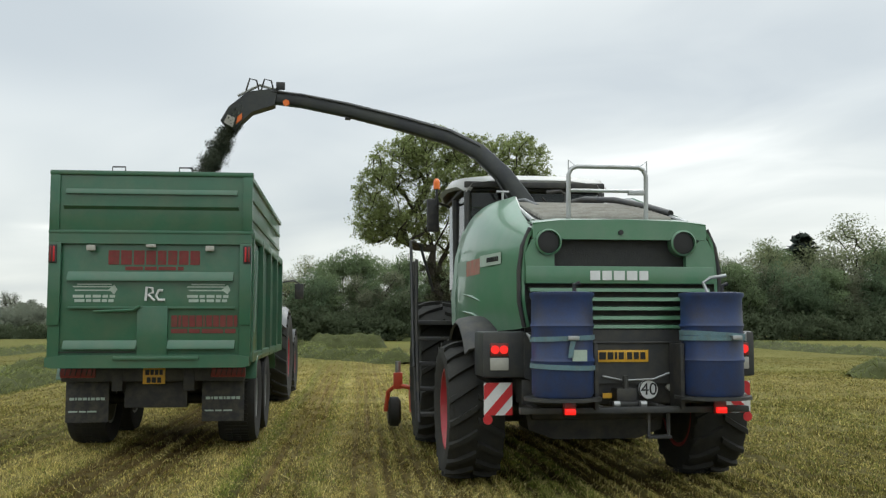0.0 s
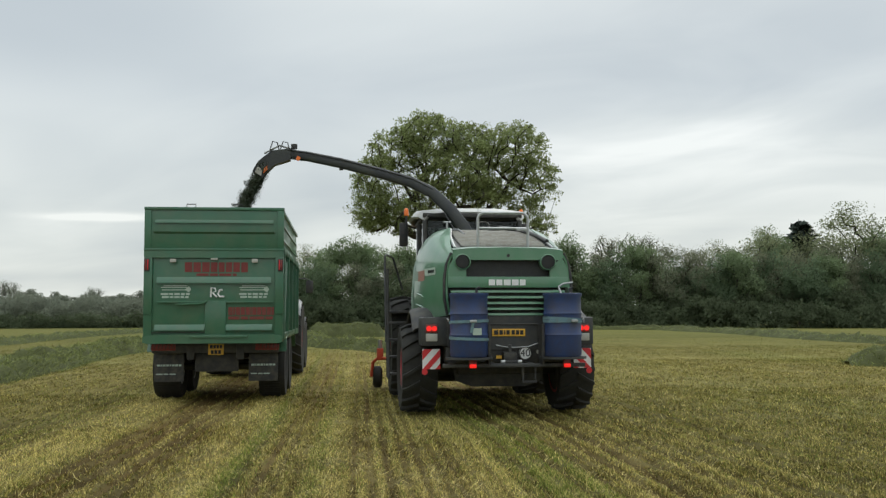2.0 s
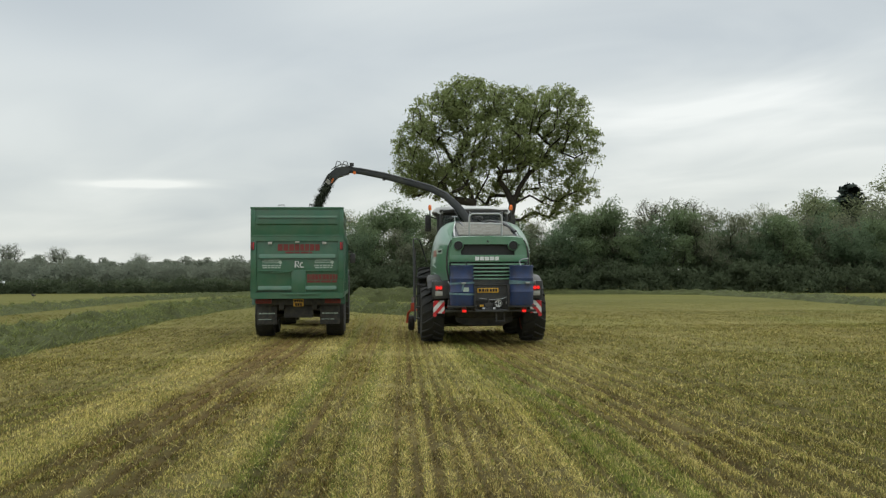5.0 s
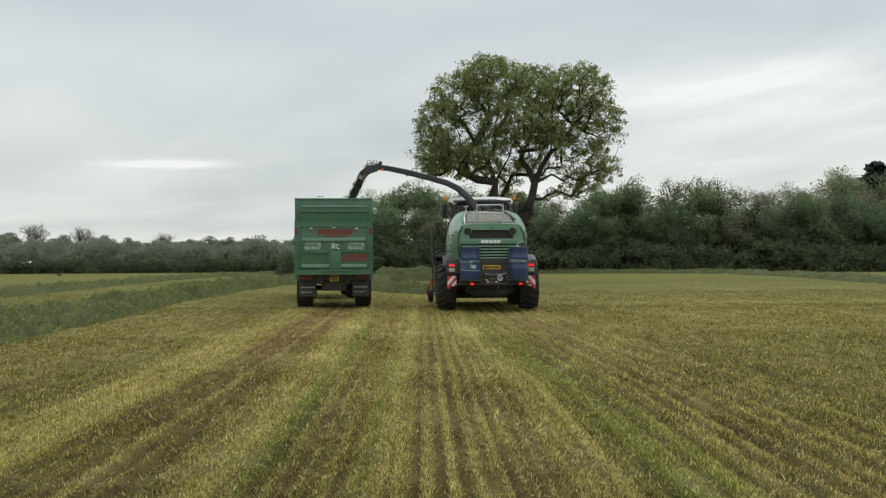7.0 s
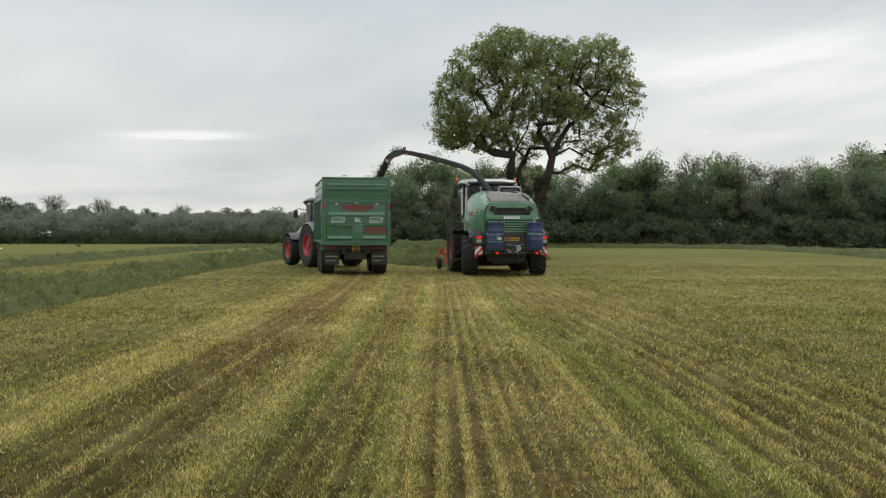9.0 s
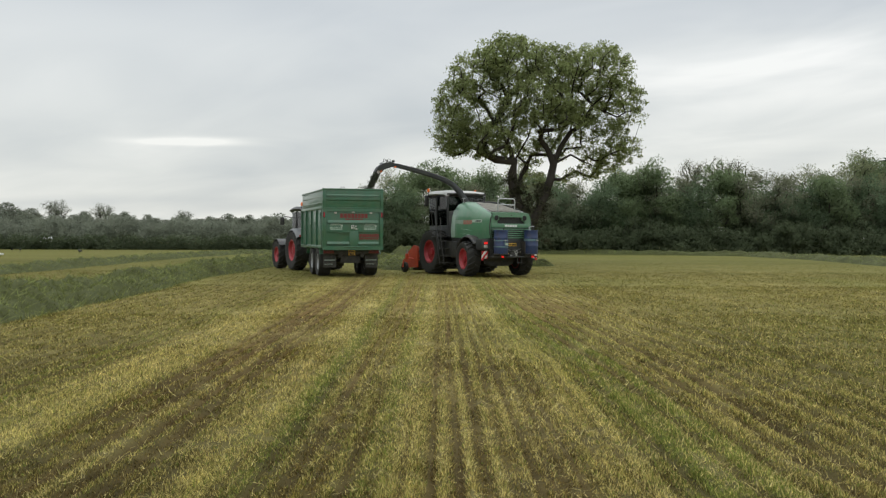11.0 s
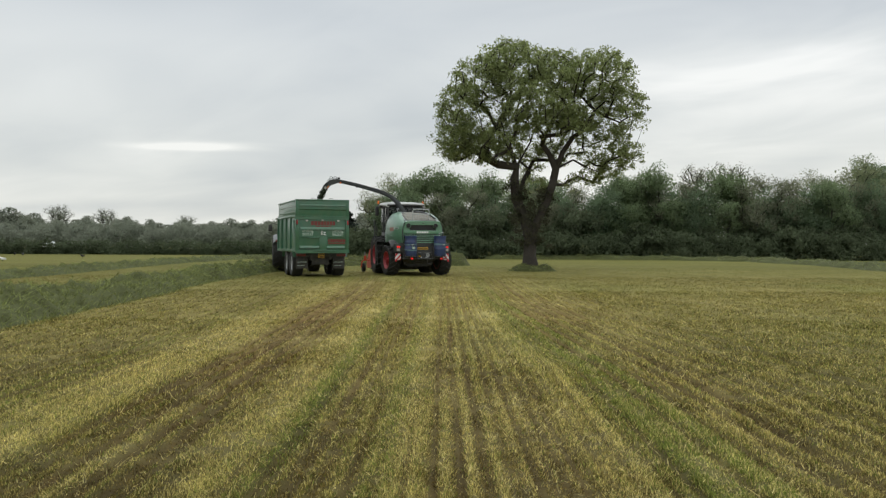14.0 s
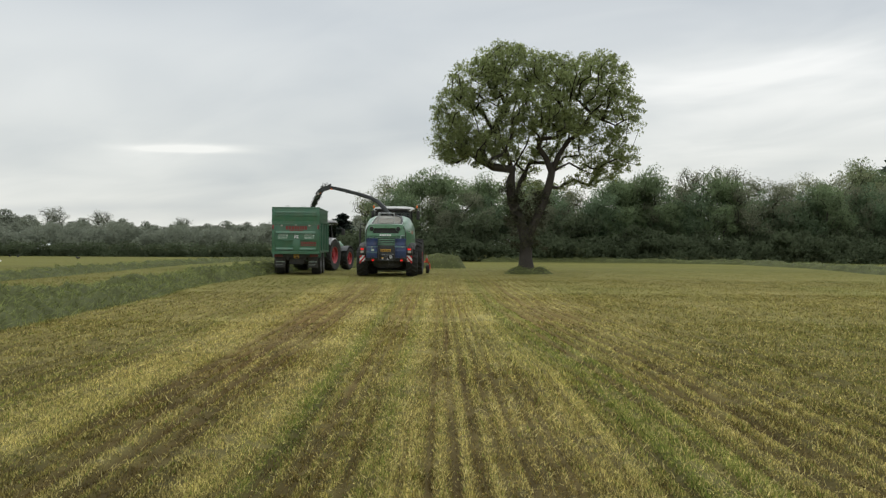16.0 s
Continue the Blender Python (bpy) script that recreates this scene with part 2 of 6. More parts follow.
DUST = (0.17, 0.15, 0.09)
M = dict(
    ground=mat("mown_field", (1, 1, 1), 0.95, vary=0.30, scale=2.2, grain=28, bump=0.9, attribute="tone", spec=0.1),
    stubble=mat("cut_stubble", (1, 1, 1), 0.9, vary=0.15, scale=3, grain=30, bump=0, attribute="tone", island=0.25, spec=0.1, translucent=0.4),
    # the blades' green at about a third: shade beneath them put into the colour
    swath=mat("cut_grass_shaded", (0.064, 0.072, 0.024), 0.9, vary=0.3, scale=1.5, grain=18, bump=0.8, island=0.0, spec=0.2),
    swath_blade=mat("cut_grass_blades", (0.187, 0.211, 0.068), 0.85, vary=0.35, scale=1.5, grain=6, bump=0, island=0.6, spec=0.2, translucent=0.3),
    bark=mat("oak_bark", (0.049, 0.043, 0.036), 0.95, vary=0.35, scale=2, grain=14, bump=0.8, spec=0.2),
    oak_leaf=mat("oak_leaves", (0.269, 0.312, 0.122), 0.7, vary=0.25, scale=0.5, grain=5, bump=0, island=0.28, spec=0.2, translucent=0.55),
    leaf_mid=mat("hedgerow_leaves", (0.182, 0.238, 0.120), 0.8, vary=0.2, scale=0.25, grain=3, bump=0, island=0.10, spec=0.05, translucent=0.5),
    leaf_dark=mat("dark_leaves", (0.148, 0.203, 0.113), 0.8, vary=0.2, scale=0.25, grain=3, bump=0, island=0.10, spec=0.05, translucent=0.5),
    # shade at the wood's foot is put into this leaf colour; hedge shares it
    leaf_shade=mat("shade_toned_leaves", (0.098, 0.121, 0.067), 0.85, vary=0.25, scale=0.35, grain=3, bump=0, island=0.14, spec=0.05, translucent=0.5),
    ivy=mat("ivy_leaves", (0.060, 0.060, 0.032), 0.8, vary=0.3, scale=1.5, grain=9, bump=0, island=0.4, spec=0.2, translucent=0.2),
    leaf_brown=mat("budding_leaves", (0.191, 0.204, 0.129), 0.85, vary=0.2, scale=0.35, grain=3, bump=0, island=0.12, spec=0.05, translucent=0.5),
    leaf_pale=mat("pale_spring_leaves", (0.225, 0.252, 0.135), 0.8, vary=0.25, scale=0.35, grain=3, bump=0, island=0.2, spec=0.1, translucent=0.5),
    conifer=mat("conifer_needles", (0.018, 0.028, 0.020), 0.85, vary=0.3, scale=0.5, grain=4, bump=0, island=0.4, spec=0.2),
    # paler and greyer than the near leaves: distance haze put into the colour
    leaf_far=mat("hazed_distant_leaves", (0.235, 0.257, 0.194), 0.9, vary=0.10, scale=0.12, grain=2, bump=0, island=0.04, spec=0.05, translucent=0.5),
    trailer_green=mat("trailer_green_paint", (0.035, 0.125, 0.068), 0.36, vary=0.18, scale=1.6, grain=60, bump=0.02, dirt=DUST, dirt_amount=0.28, coat=0.3),
    green=mat("harvester_green_paint", (0.082, 0.205, 0.112), 0.30, vary=0.16, scale=1.4, grain=60, bump=0.02, dirt=(0.20, 0.24, 0.19), dirt_amount=0.40, coat=0.4),
    pale_side=mat("pale_side_panel", (0.253, 0.340, 0.282), 0.5, vary=0.2, scale=3, grain=30, bump=0.02, dirt=(0.2, 0.3, 0.2), dirt_amount=0.6),
    grey_panel=mat("grey_plastic", (0.125, 0.135, 0.14), 0.5, vary=0.2, scale=4, grain=80, bump=0.05, dirt=DUST, dirt_amount=0.3),
    black=mat("black_steel", (0.026, 0.026, 0.027), 0.6, vary=0.3, scale=4, grain=60, bump=0.05, dirt=DUST, dirt_amount=0.30),
    dark_grey=mat("dark_grey_paint", (0.032, 0.034, 0.036), 0.5, vary=0.25, scale=3, grain=60, bump=0.04, dirt=DUST, dirt_amount=0.25),
    spout=mat("spout_grey_steel", (0.032, 0.035, 0.040), 0.55, vary=0.25, scale=2, grain=40, bump=0.05, dirt=(0.10, 0.11, 0.07), dirt_amount=0.4),
    rubber=mat("tyre_rubber", (0.020, 0.020, 0.018), 0.85, vary=0.3, scale=4, grain=50, bump=0.15, dirt=(0.10, 0.085, 0.05), dirt_amount=0.16),
    red=mat("red_rim_paint", (0.360, 0.022, 0.035), 0.5, vary=0.2, scale=5, grain=50, bump=0.03, dirt=DUST, dirt_amount=0.3),
    orange=mat("orange_red_paint", (0.52, 0.060, 0.022), 0.5, vary=0.2, scale=5, grain=50, bump=0.03, dirt=DUST, dirt_amount=0.25),
    fender_grey=mat("dull_grey_mudguard", (0.15, 0.155, 0.16), 0.45, vary=0.2, scale=5, grain=50, bump=0.03, dirt=DUST, dirt_amount=0.3),
    rim_grey=mat("grey_rim_paint", (0.30, 0.31, 0.31), 0.45, vary=0.2, scale=5, grain=50, bump=0.03, dirt=DUST, dirt_amount=0.5),
    drum_blue=mat("blue_plastic_drum", (0.026, 0.052, 0.150), 0.5, vary=0.35, scale=2.0, grain=50, bump=0.03, dirt=(0.052, 0.042, 0.028), dirt_amount=0.72),
    strap=mat("teal_ratchet_strap", (0.12, 0.21, 0.24), 0.85, vary=0.25, scale=9, grain=90, bump=0.2, dirt=DUST, dirt_amount=0.4),
    steel=mat("galvanised_steel", (0.42, 0.43, 0.43), 0.42, metal=0.7, vary=0.2, scale=6, grain=70, bump=0.04, dirt=DUST, dirt_amount=0.25),
    white=mat("white_paint", (0.72, 0.73, 0.72), 0.45, vary=0.12, scale=3, grain=50, bump=0.02, dirt=DUST, dirt_amount=0.2),
    cab_white=mat("white_cab_roof", (0.42, 0.42, 0.40), 0.5, vary=0.15, scale=2, grain=40, bump=0.02, dirt=DUST, dirt_amount=0.3),
    sign_red=mat("red_reflective_film", (0.55, 0.025, 0.03), 0.4, vary=0.15, scale=8, grain=60, bump=0.02),
    red_paint_mark=mat("faded_red_lettering", (0.18, 0.022, 0.020), 0.6, vary=0.3, scale=9, grain=60, bump=0.02, dirt=(0.03, 0.08, 0.04), dirt_amount=0.4),
    pale_mark=mat("pale_lettering", (0.38, 0.46, 0.39), 0.6, vary=0.2, scale=9, grain=60, bump=0.02),
    plate=mat("yellow_number_plate", (0.72, 0.40, 0.03), 0.4, vary=0.1, scale=8, grain=60, bump=0.01, dirt=DUST, dirt_amount=0.25),
    ink=mat("black_print", (0.012, 0.012, 0.012), 0.5, vary=0.1, bump=0),
    lit_red=mat("lit_tail_lamp", (0.35, 0.01, 0.01), 0.25, vary=0.2, scale=30, grain=90, bump=0.05, glow=(1.0, 0.020, 0.015), glow_strength=0.85),
    lamp_red=mat("red_lamp_lens", (0.25, 0.022, 0.018), 0.3, vary=0.2, scale=20, grain=90, bump=0.05, dirt=(0.05, 0.045, 0.035), dirt_amount=0.7),
    lamp_orange=mat("amber_lamp_lens", (0.75, 0.16, 0.02), 0.25, vary=0.1, scale=20, grain=90, bump=0.03),
    lamp_clear=mat("clear_lamp_lens", (0.40, 0.39, 0.34), 0.2, vary=0.15, scale=20, grain=90, bump=0.05),
    grille=mat("black_mesh_grille", (0.013, 0.014, 0.014), 0.5, vary=0.3, scale=6, grain=150, bump=0.4, dirt=DUST, dirt_amount=0.06),
    flap=mat("rubber_mudflap", (0.030, 0.030, 0.031), 0.75, vary=0.25, scale=5, grain=60, bump=0.1, dirt=DUST, dirt_amount=0.4),
    crop=mat("chopped_grass", (0.085, 0.099, 0.068), 0.95, vary=0.3, scale=3, grain=20, bump=0, island=0.4, spec=0.1),
    seat=mat("cab_upholstery", (0.035, 0.035, 0.037), 0.9, vary=0.2, scale=6, grain=80, bump=0.1),
    faded_decal=mat("sun_faded_red_decal", (0.36, 0.13, 0.10), 0.6, vary=0.3, scale=6, grain=40, bump=0.02, dirt=(0.22, 0.27, 0.20), dirt_amount=0.7),
    slat_grey=mat("dusty_grey_slats", (0.40, 0.385, 0.345), 0.75, vary=0.25, scale=5, grain=50, bump=0.1, dirt=(0.16, 0.14, 0.09), dirt_amount=0.5),
    glass=glass("cab_glass", (0.72, 0.80, 0.80), 0.62),
    feather=mat("black_feathers", (0.015, 0.015, 0.017), 0.7, vary=0.2, bump=0),
    feather_white=mat("white_feathers", (0.7, 0.7, 0.7), 0.8, vary=0.1, bump=0),
)

# ---- mesh helpers ----


def link_mesh(name, bm, material, parent=None, label="", smooth=40, recalc=True):
    if recalc:
        bmesh.ops.recalc_face_normals(bm, faces=bm.faces)
    me = bpy.data.meshes.new(name)
    bm.to_mesh(me)
    bm.free()
    me.materials.append(material)
    if smooth:
        me.polygons.foreach_set("use_smooth", [True] * len(me.polygons))
        me.set_sharp_from_angle(angle=radians(smooth))
    ob = new(name, me)
    if parent:
        ob.parent = parent
    if label:
        ob["label"] = label
    return ob


def part(name, bm, material, parent, label="", smooth=40):
    return link_mesh(name, bm, material, parent, label, smooth)


def thing(name, label, category, group="", kind=""):
    return tagged(new(name), label, category, group, kind)


def box(x0, x1, y0, y1, z0, z1, bev=0.0, bm=None):
    b = bmesh.new()
    bmesh.ops.create_cube(b, size=1.0, matrix=Matrix.LocRotScale(((x0 + x1) / 2, (y0 + y1) / 2, (z0 + z1) / 2), None, (x1 - x0, y1 - y0, z1 - z0)))
    if bev:
        bmesh.ops.bevel(b, geom=b.edges[:], offset=bev, segments=2, affect="EDGES", profile=0.6)
    return join(bm, b)


def join(bm, b):
    """Adds b to bm."""
    if bm is None:
        return b
    me = bpy.data.meshes.new("join")
    b.to_mesh(me)
    b.free()
    bm.from_mesh(me)
    bpy.data.meshes.remove(me)
    return bm


def ring(c, u, v, r, seg, r2=None):
    r2 = r if r2 is None else r2
    return [c + u * (r * math.cos(a)) + v * (r2 * math.sin(a)) for a in (2 * math.pi * i / seg for i in range(seg))]


def loft(rings, caps=True, closed=True, bm=None):
    """Skins a run of equal rings of points."""
    bm = bm or bmesh.new()
    rows = [[bm.verts.new(p) for p in r] for r in rings]
    n = len(rows[0])
    for a, b in zip(rows, rows[1:]):
        for i in range(n if closed else n - 1):
            j = (i + 1) % n
            bm.faces.new((a[i], a[j], b[j], b[i]))
    if caps and closed:
        bm.faces.new(rows[0])
        bm.faces.new(rows[-1][::-1])
    return bm


def tube(points, r, seg=8, bm=None, caps=True):
    """A round bar along points; r: one radius, or one for each point."""
    pts = [Vector(p) for p in points]
    rs = r if isinstance(r, (list, tuple)) else [r] * len(pts)
    rings, u = [], None
    for i, p in enumerate(pts):
        d = (pts[min(i + 1, len(pts) - 1)] - pts[max(i - 1, 0)]).normalized()
        if u is None:
            u = d.orthogonal().normalized()
        u = (u - d * u.dot(d)).normalized()
        rings.append(ring(p, u, d.cross(u), rs[i], seg))
    return loft(rings, caps, True, bm)


def cyl(a, b, r, seg=20, r2=None, bm=None):
    return tube([a, b], [r, r if r2 is None else r2], seg, bm)


def lathe(profile, seg=32, bm=None):
    """Turns (x, radius) pairs about the x axis; a closed run of pairs."""
    bm = bm or bmesh.new()
    rows = [[bm.verts.new((x, r * math.cos(a), r * math.sin(a))) for x, r in profile] for a in (2 * math.pi * i / seg for i in range(seg))]
    n = len(profile)
    for i in range(seg):
        a, b = rows[i], rows[(i + 1) % seg]
        for k in range(n):
            bm.faces.new((a[k], a[(k + 1) % n], b[(k + 1) % n], b[k]))
    return bm


def plate(outline, a, b, axis="y", bm=None):
    """A flat outline of (x, z) pairs, or (y, z) for axis x, (x, y) for axis z, thickened from a to b along axis."""
    put = {"y": lambda p, d: (p[0], d, p[1]), "x": lambda p, d: (d, p[0], p[1]), "z": lambda p, d: (p[0], p[1], d)}[axis]
    return loft([[put(p, d) for p in outline] for d in (a, b)], bm=bm)


def sheet(rows, thick, bm=None):
    """A curved panel from rows of points, with thickness."""
    b = bmesh.new()
    vs = [[b.verts.new(p) for p in r] for r in rows]
    for p, q in zip(vs, vs[1:]):
        for i in range(len(p) - 1):
            b.faces.new((p[i], p[i + 1], q[i + 1], q[i]))
    bmesh.ops.recalc_face_normals(b, faces=b.faces)
    bmesh.ops.solidify(b, geom=b.faces[:], thickness=thick)
    return join(bm, b)


def bars(x0, x1, z0, z1, y, widths, depth=0.006, gap=0.25, bm=None):
    """A row of plain upright bars, standing for writing."""
    total = sum(widths) + gap * sum(widths) / len(widths) * (len(widths) - 1)
    g = gap * sum(widths) / len(widths)
    x, k = x0, (x1 - x0) / total
    for w in widths:
        bm = box(x, x + w * k, y, y + depth, z0, z1, bm=bm)
        x += (w + g) * k
    return bm


def mark(x0, x1, z0, z1, y, widths, depth, gap, material, parent, name, label=""):
    """Writing as plain bars, each a part of its own."""
    g = gap * sum(widths) / len(widths)
    k = (x1 - x0) / (sum(widths) + g * (len(widths) - 1))
    x = x0
    for w in widths:
        part(name, box(x, x + w * k, y, y + depth, z0, z1), material, parent, label)
        x += (w + g) * k


def lettering(text, height, place, material, parent, name="numeral"):
    """Built-in letters as a mesh, facing back along y."""
    cu = bpy.data.curves.new(name, "FONT")
    cu.body, cu.size, cu.align_x, cu.align_y, cu.extrude = text, height / 0.7, "CENTER", "CENTER", 0.002
    ob = new(name + "_curve", cu)
    me = bpy.data.meshes.new_from_object(ob.evaluated_get(bpy.context.evaluated_depsgraph_get()))
    bpy.data.objects.remove(ob)
    me.materials.append(material)
    me.transform(Matrix.Translation(place) @ Matrix.Rotation(radians(90), 4, "X"))
    out = new(name, me)
    out.parent = parent
    return out


def wheel(parent, place, radius, width, rim_r, rim_mat, lugs, side, hub_mat=None):
    """A driven or towed wheel about its own x axis; side -1 or 1 is the way its dish faces. wheel > tyre, hub."""
    w, R = width / 2, radius
    dish = side * w * 0.35
    prof = [(-w * 0.8, rim_r), (-w * 0.8, rim_r * 0.93), (dish - 0.02, rim_r * 0.80), (dish - 0.02, 0.04), (dish + 0.02, 0.04), (dish + 0.02, rim_r * 0.80), (w * 0.8, rim_r * 0.93), (w * 0.8, rim_r)]
    rim = link_mesh("wheel", lathe(prof, 28), rim_mat, parent)
    rim.location = place
    base = R - (0.045 if lugs else 0.008)
    t = [(-w * 0.78, rim_r * 0.97), (-w * 0.98, (rim_r + base) / 2), (-w * 0.94, base * 0.955), (-w * 0.72, base), (w * 0.72, base), (w * 0.94, base * 0.955), (w * 0.98, (rim_r + base) / 2), (w * 0.78, rim_r * 0.97)]
    bm = lathe(t, 40)
    if lugs:
        for i in range(lugs):
            for s in (-1, 1):
                a0 = 2 * math.pi * (i + (0.25 if s > 0 else -0.25)) / lugs
                pts = []
                for f in (0.0, 0.34, 0.67, 1.0):      # a slanting bar from the middle to the shoulder
                    x = s * w * (0.02 + 0.92 * f)
                    a = a0 - 0.42 * f * (2 * math.pi / lugs) * 1.6
                    top = R - 0.03 * max(0, f - 0.6) / 0.4
                    h = 0.028
                    pts.append([Vector((x, r * math.sin(a + d / r), r * math.cos(a + d / r))) for r, d in ((base - 0.05, -h * 1.3), (top, -h), (top, h), (base - 0.05, h * 1.3))])
                loft(pts, bm=bm)
    else:
        for i in range(60):
            a = 2 * math.pi * i / 60
            for s in (-0.42, 0.0, 0.42):
                pts = [[Vector((w * s + dx, r * math.sin(a + d), r * math.cos(a + d))) for r, d in ((base - 0.02, -0.03), (R, -0.025), (R, 0.025), (base - 0.02, 0.03))] for dx in (-w * 0.17, w * 0.17)]
                loft(pts, bm=bm)
    part("tyre", bm, M["rubber"], rim, "black rubber tyre with raised tread bars" if lugs else "black rubber road tyre")
    hub = cyl((dish - 0.02 * side, 0, 0), (dish + 0.10 * side, 0, 0), rim_r * 0.30, 18)
    for i in range(8):
        a = 2 * math.pi * i / 8
        c = Vector((0, math.cos(a), math.sin(a))) * rim_r * 0.42
        cyl(c + Vector((dish, 0, 0)), c + Vector((dish + 0.045 * side, 0, 0)), 0.018, 6, bm=hub)
    part("hub", hub, hub_mat or rim_mat, rim)
    part("brake_drum", cyl((-side * w * 0.78, 0, 0), (dish - 0.03 * side, 0, 0), rim_r * 0.90, 24, rim_r * 0.75), M["black"], rim)
    return rim

# ---- field ----
STRAW, GREEN, BROWN, OLIVE = (np.array(c) for c in ((0.362, 0.304, 0.116), (0.132, 0.162, 0.034), (0.132, 0.082, 0.028), (0.186, 0.152, 0.038)))
rng = np.random.default_rng(7)


def smooth_noise(x, y, sx, sy, seed):
    """Value noise on a lattice of sx by sy metres."""
    u, v = np.asarray(x) / sx + seed * 17.3, np.asarray(y) / sy + seed * 5.1
    i, j = np.floor(u).astype(int), np.floor(v).astype(int)
    fu, fv = u - i, v - j
    fu, fv = fu * fu * (3 - 2 * fu), fv * fv * (3 - 2 * fv)

    def h(a, b):
        n = (a * 374761393 + b * 668265263 + seed * 974711) & 0x7FFFFFFF
        n = ((n ^ (n >> 13)) * 1274126177) & 0x7FFFFFFF
        return ((n ^ (n >> 16)) & 0xFFFF) / 65535.0
    return (h(i, j) * (1 - fu) + h(i + 1, j) * fu) * (1 - fv) + (h(i, j + 1) * (1 - fu) + h(i + 1, j + 1) * fu) * fv


def bump_at(x, c, w):
    return np.exp(-((x - c) / w) ** 2)


def rows_at(x, y):
    """Where mower and wheels have run: brown ruts, straw ridges and green strips along the rows, as weights."""
    wob = x + 0.05 * (smooth_noise(x * 0, y, 1, 9, 3) - 0.5) + 0.025 * (smooth_noise(x, y, 0.5, 3.0, 23) - 0.5)
    wob = wob + 0.00022 * np.clip(y - 11, 0, 40) ** 2 * np.clip(-x, 0, 12)           # the left rows draw apart a little, far off
    wob = wob + 0.045 * np.clip(y - 12, 0, 14) * np.clip((x - 0.6) / 0.8, 0, 1)      # the rows beyond the middle run a little askew
    near = np.clip(1.25 - np.hypot(x * 0.8, y) / 75, 0.25, 1)
    ruts = ((-3.10, 0.06, 0.8), (-2.91, 0.06, 0.75), (-2.72, 0.06, 0.85), (-2.40, 0.06, 0.85), (-2.21, 0.06, 0.75), (-2.04, 0.05, 0.6), (-2.6, 0.42, 0.32), (-1.20, 0.07, 0.5), (-0.98, 0.06, 0.55), (-0.80, 0.05, 0.5), (-0.62, 0.05, 0.45),
            (-0.05, 0.05, 0.55), (0.14, 0.05, 0.6), (0.32, 0.05, 0.7), (0.51, 0.05, 0.75), (0.68, 0.05, 0.7), (0.87, 0.05, 0.55), (1.05, 0.05, 0.45),
            (1.72, 0.04, 0.4), (2.10, 0.05, 0.7), (2.42, 0.05, 0.85), (2.70, 0.06, 0.9), (2.99, 0.08, 1.2), (3.25, 0.05, 0.8), (3.52, 0.06, 0.8), (3.80, 0.05, 0.65), (4.12, 0.06, 0.65), (4.45, 0.06, 0.5), (4.85, 0.07, 0.5), *((-4.25 - 0.31 * k, 0.07, 0.45 + 0.15 * (k % 3)) for k in range(12)))
    ridges = ((-3.52, 0.24, 0.46), (-2.52, 0.05, 0.60), (-1.75, 0.15, 0.42), (-1.45, 0.13, 0.28), (-0.28, 0.12, 0.5), (0.05, 0.04, 0.3), (0.23, 0.04, 0.4), (0.42, 0.04, 0.4), (0.60, 0.04, 0.45), (0.78, 0.04, 0.5),
              (0.96, 0.05, 0.5), (1.20, 0.06, 0.45), (1.42, 0.08, 0.42), (2.56, 0.05, 0.3), (2.84, 0.05, 0.35), (3.12, 0.05, 0.4), (3.38, 0.05, 0.4), (3.66, 0.06, 0.4), (4.3, 0.12, 0.3), (-4.0, 0.15, 0.4))
    strips = ((1.90, 0.30, 0.8), (-1.30, 0.14, 0.7), (-1.22, 0.06, 0.6), (-0.45, 0.15, 0.4), (2.30, 0.15, 0.5), (-4.6, 0.4, 0.3))
    rut, straw, green = (sum(a * bump_at(wob, c, w) for c, w, a in rows) for rows in (ruts, ridges, strips))
    wide = smooth_noise(wob, y, 0.13, 5, 5) * 0.55 + smooth_noise(wob, y, 0.4, 9, 14) * 0.35 + smooth_noise(wob, y, 0.9, 14, 6) * 0.3
    comb = np.clip(np.cos(2 * np.pi * (wob / 0.20 + 0.35 * smooth_noise(wob, y, 1.6, 22, 15))), 0, 1) ** 1.5 * np.clip(smooth_noise(wob, y, 1.1, 9, 16) * 2.2 - 0.45, 0, 1)
    rut = rut * near + 0.55 * comb * np.clip(1.4 - np.hypot(x, y) / 40, 0.05, 1) + np.clip(wide - 0.68, 0, 1) * 1.2 * (0.4 + 0.6 * near)
    straw = straw * near + np.clip(0.52 - wide, 0, 1) * 1.3
    # the crop's stalks stand unevenly along a row
    rut = rut * (0.68 + 0.7 * smooth_noise(x, y, 0.14, 3.0, 24))
    straw = straw * (0.45 + 1.0 * smooth_noise(x, y, 0.12, 2.2, 25))
    return np.clip(rut, 0, 1), np.clip(straw, 0, 1), np.clip(green * near, 0, 1)


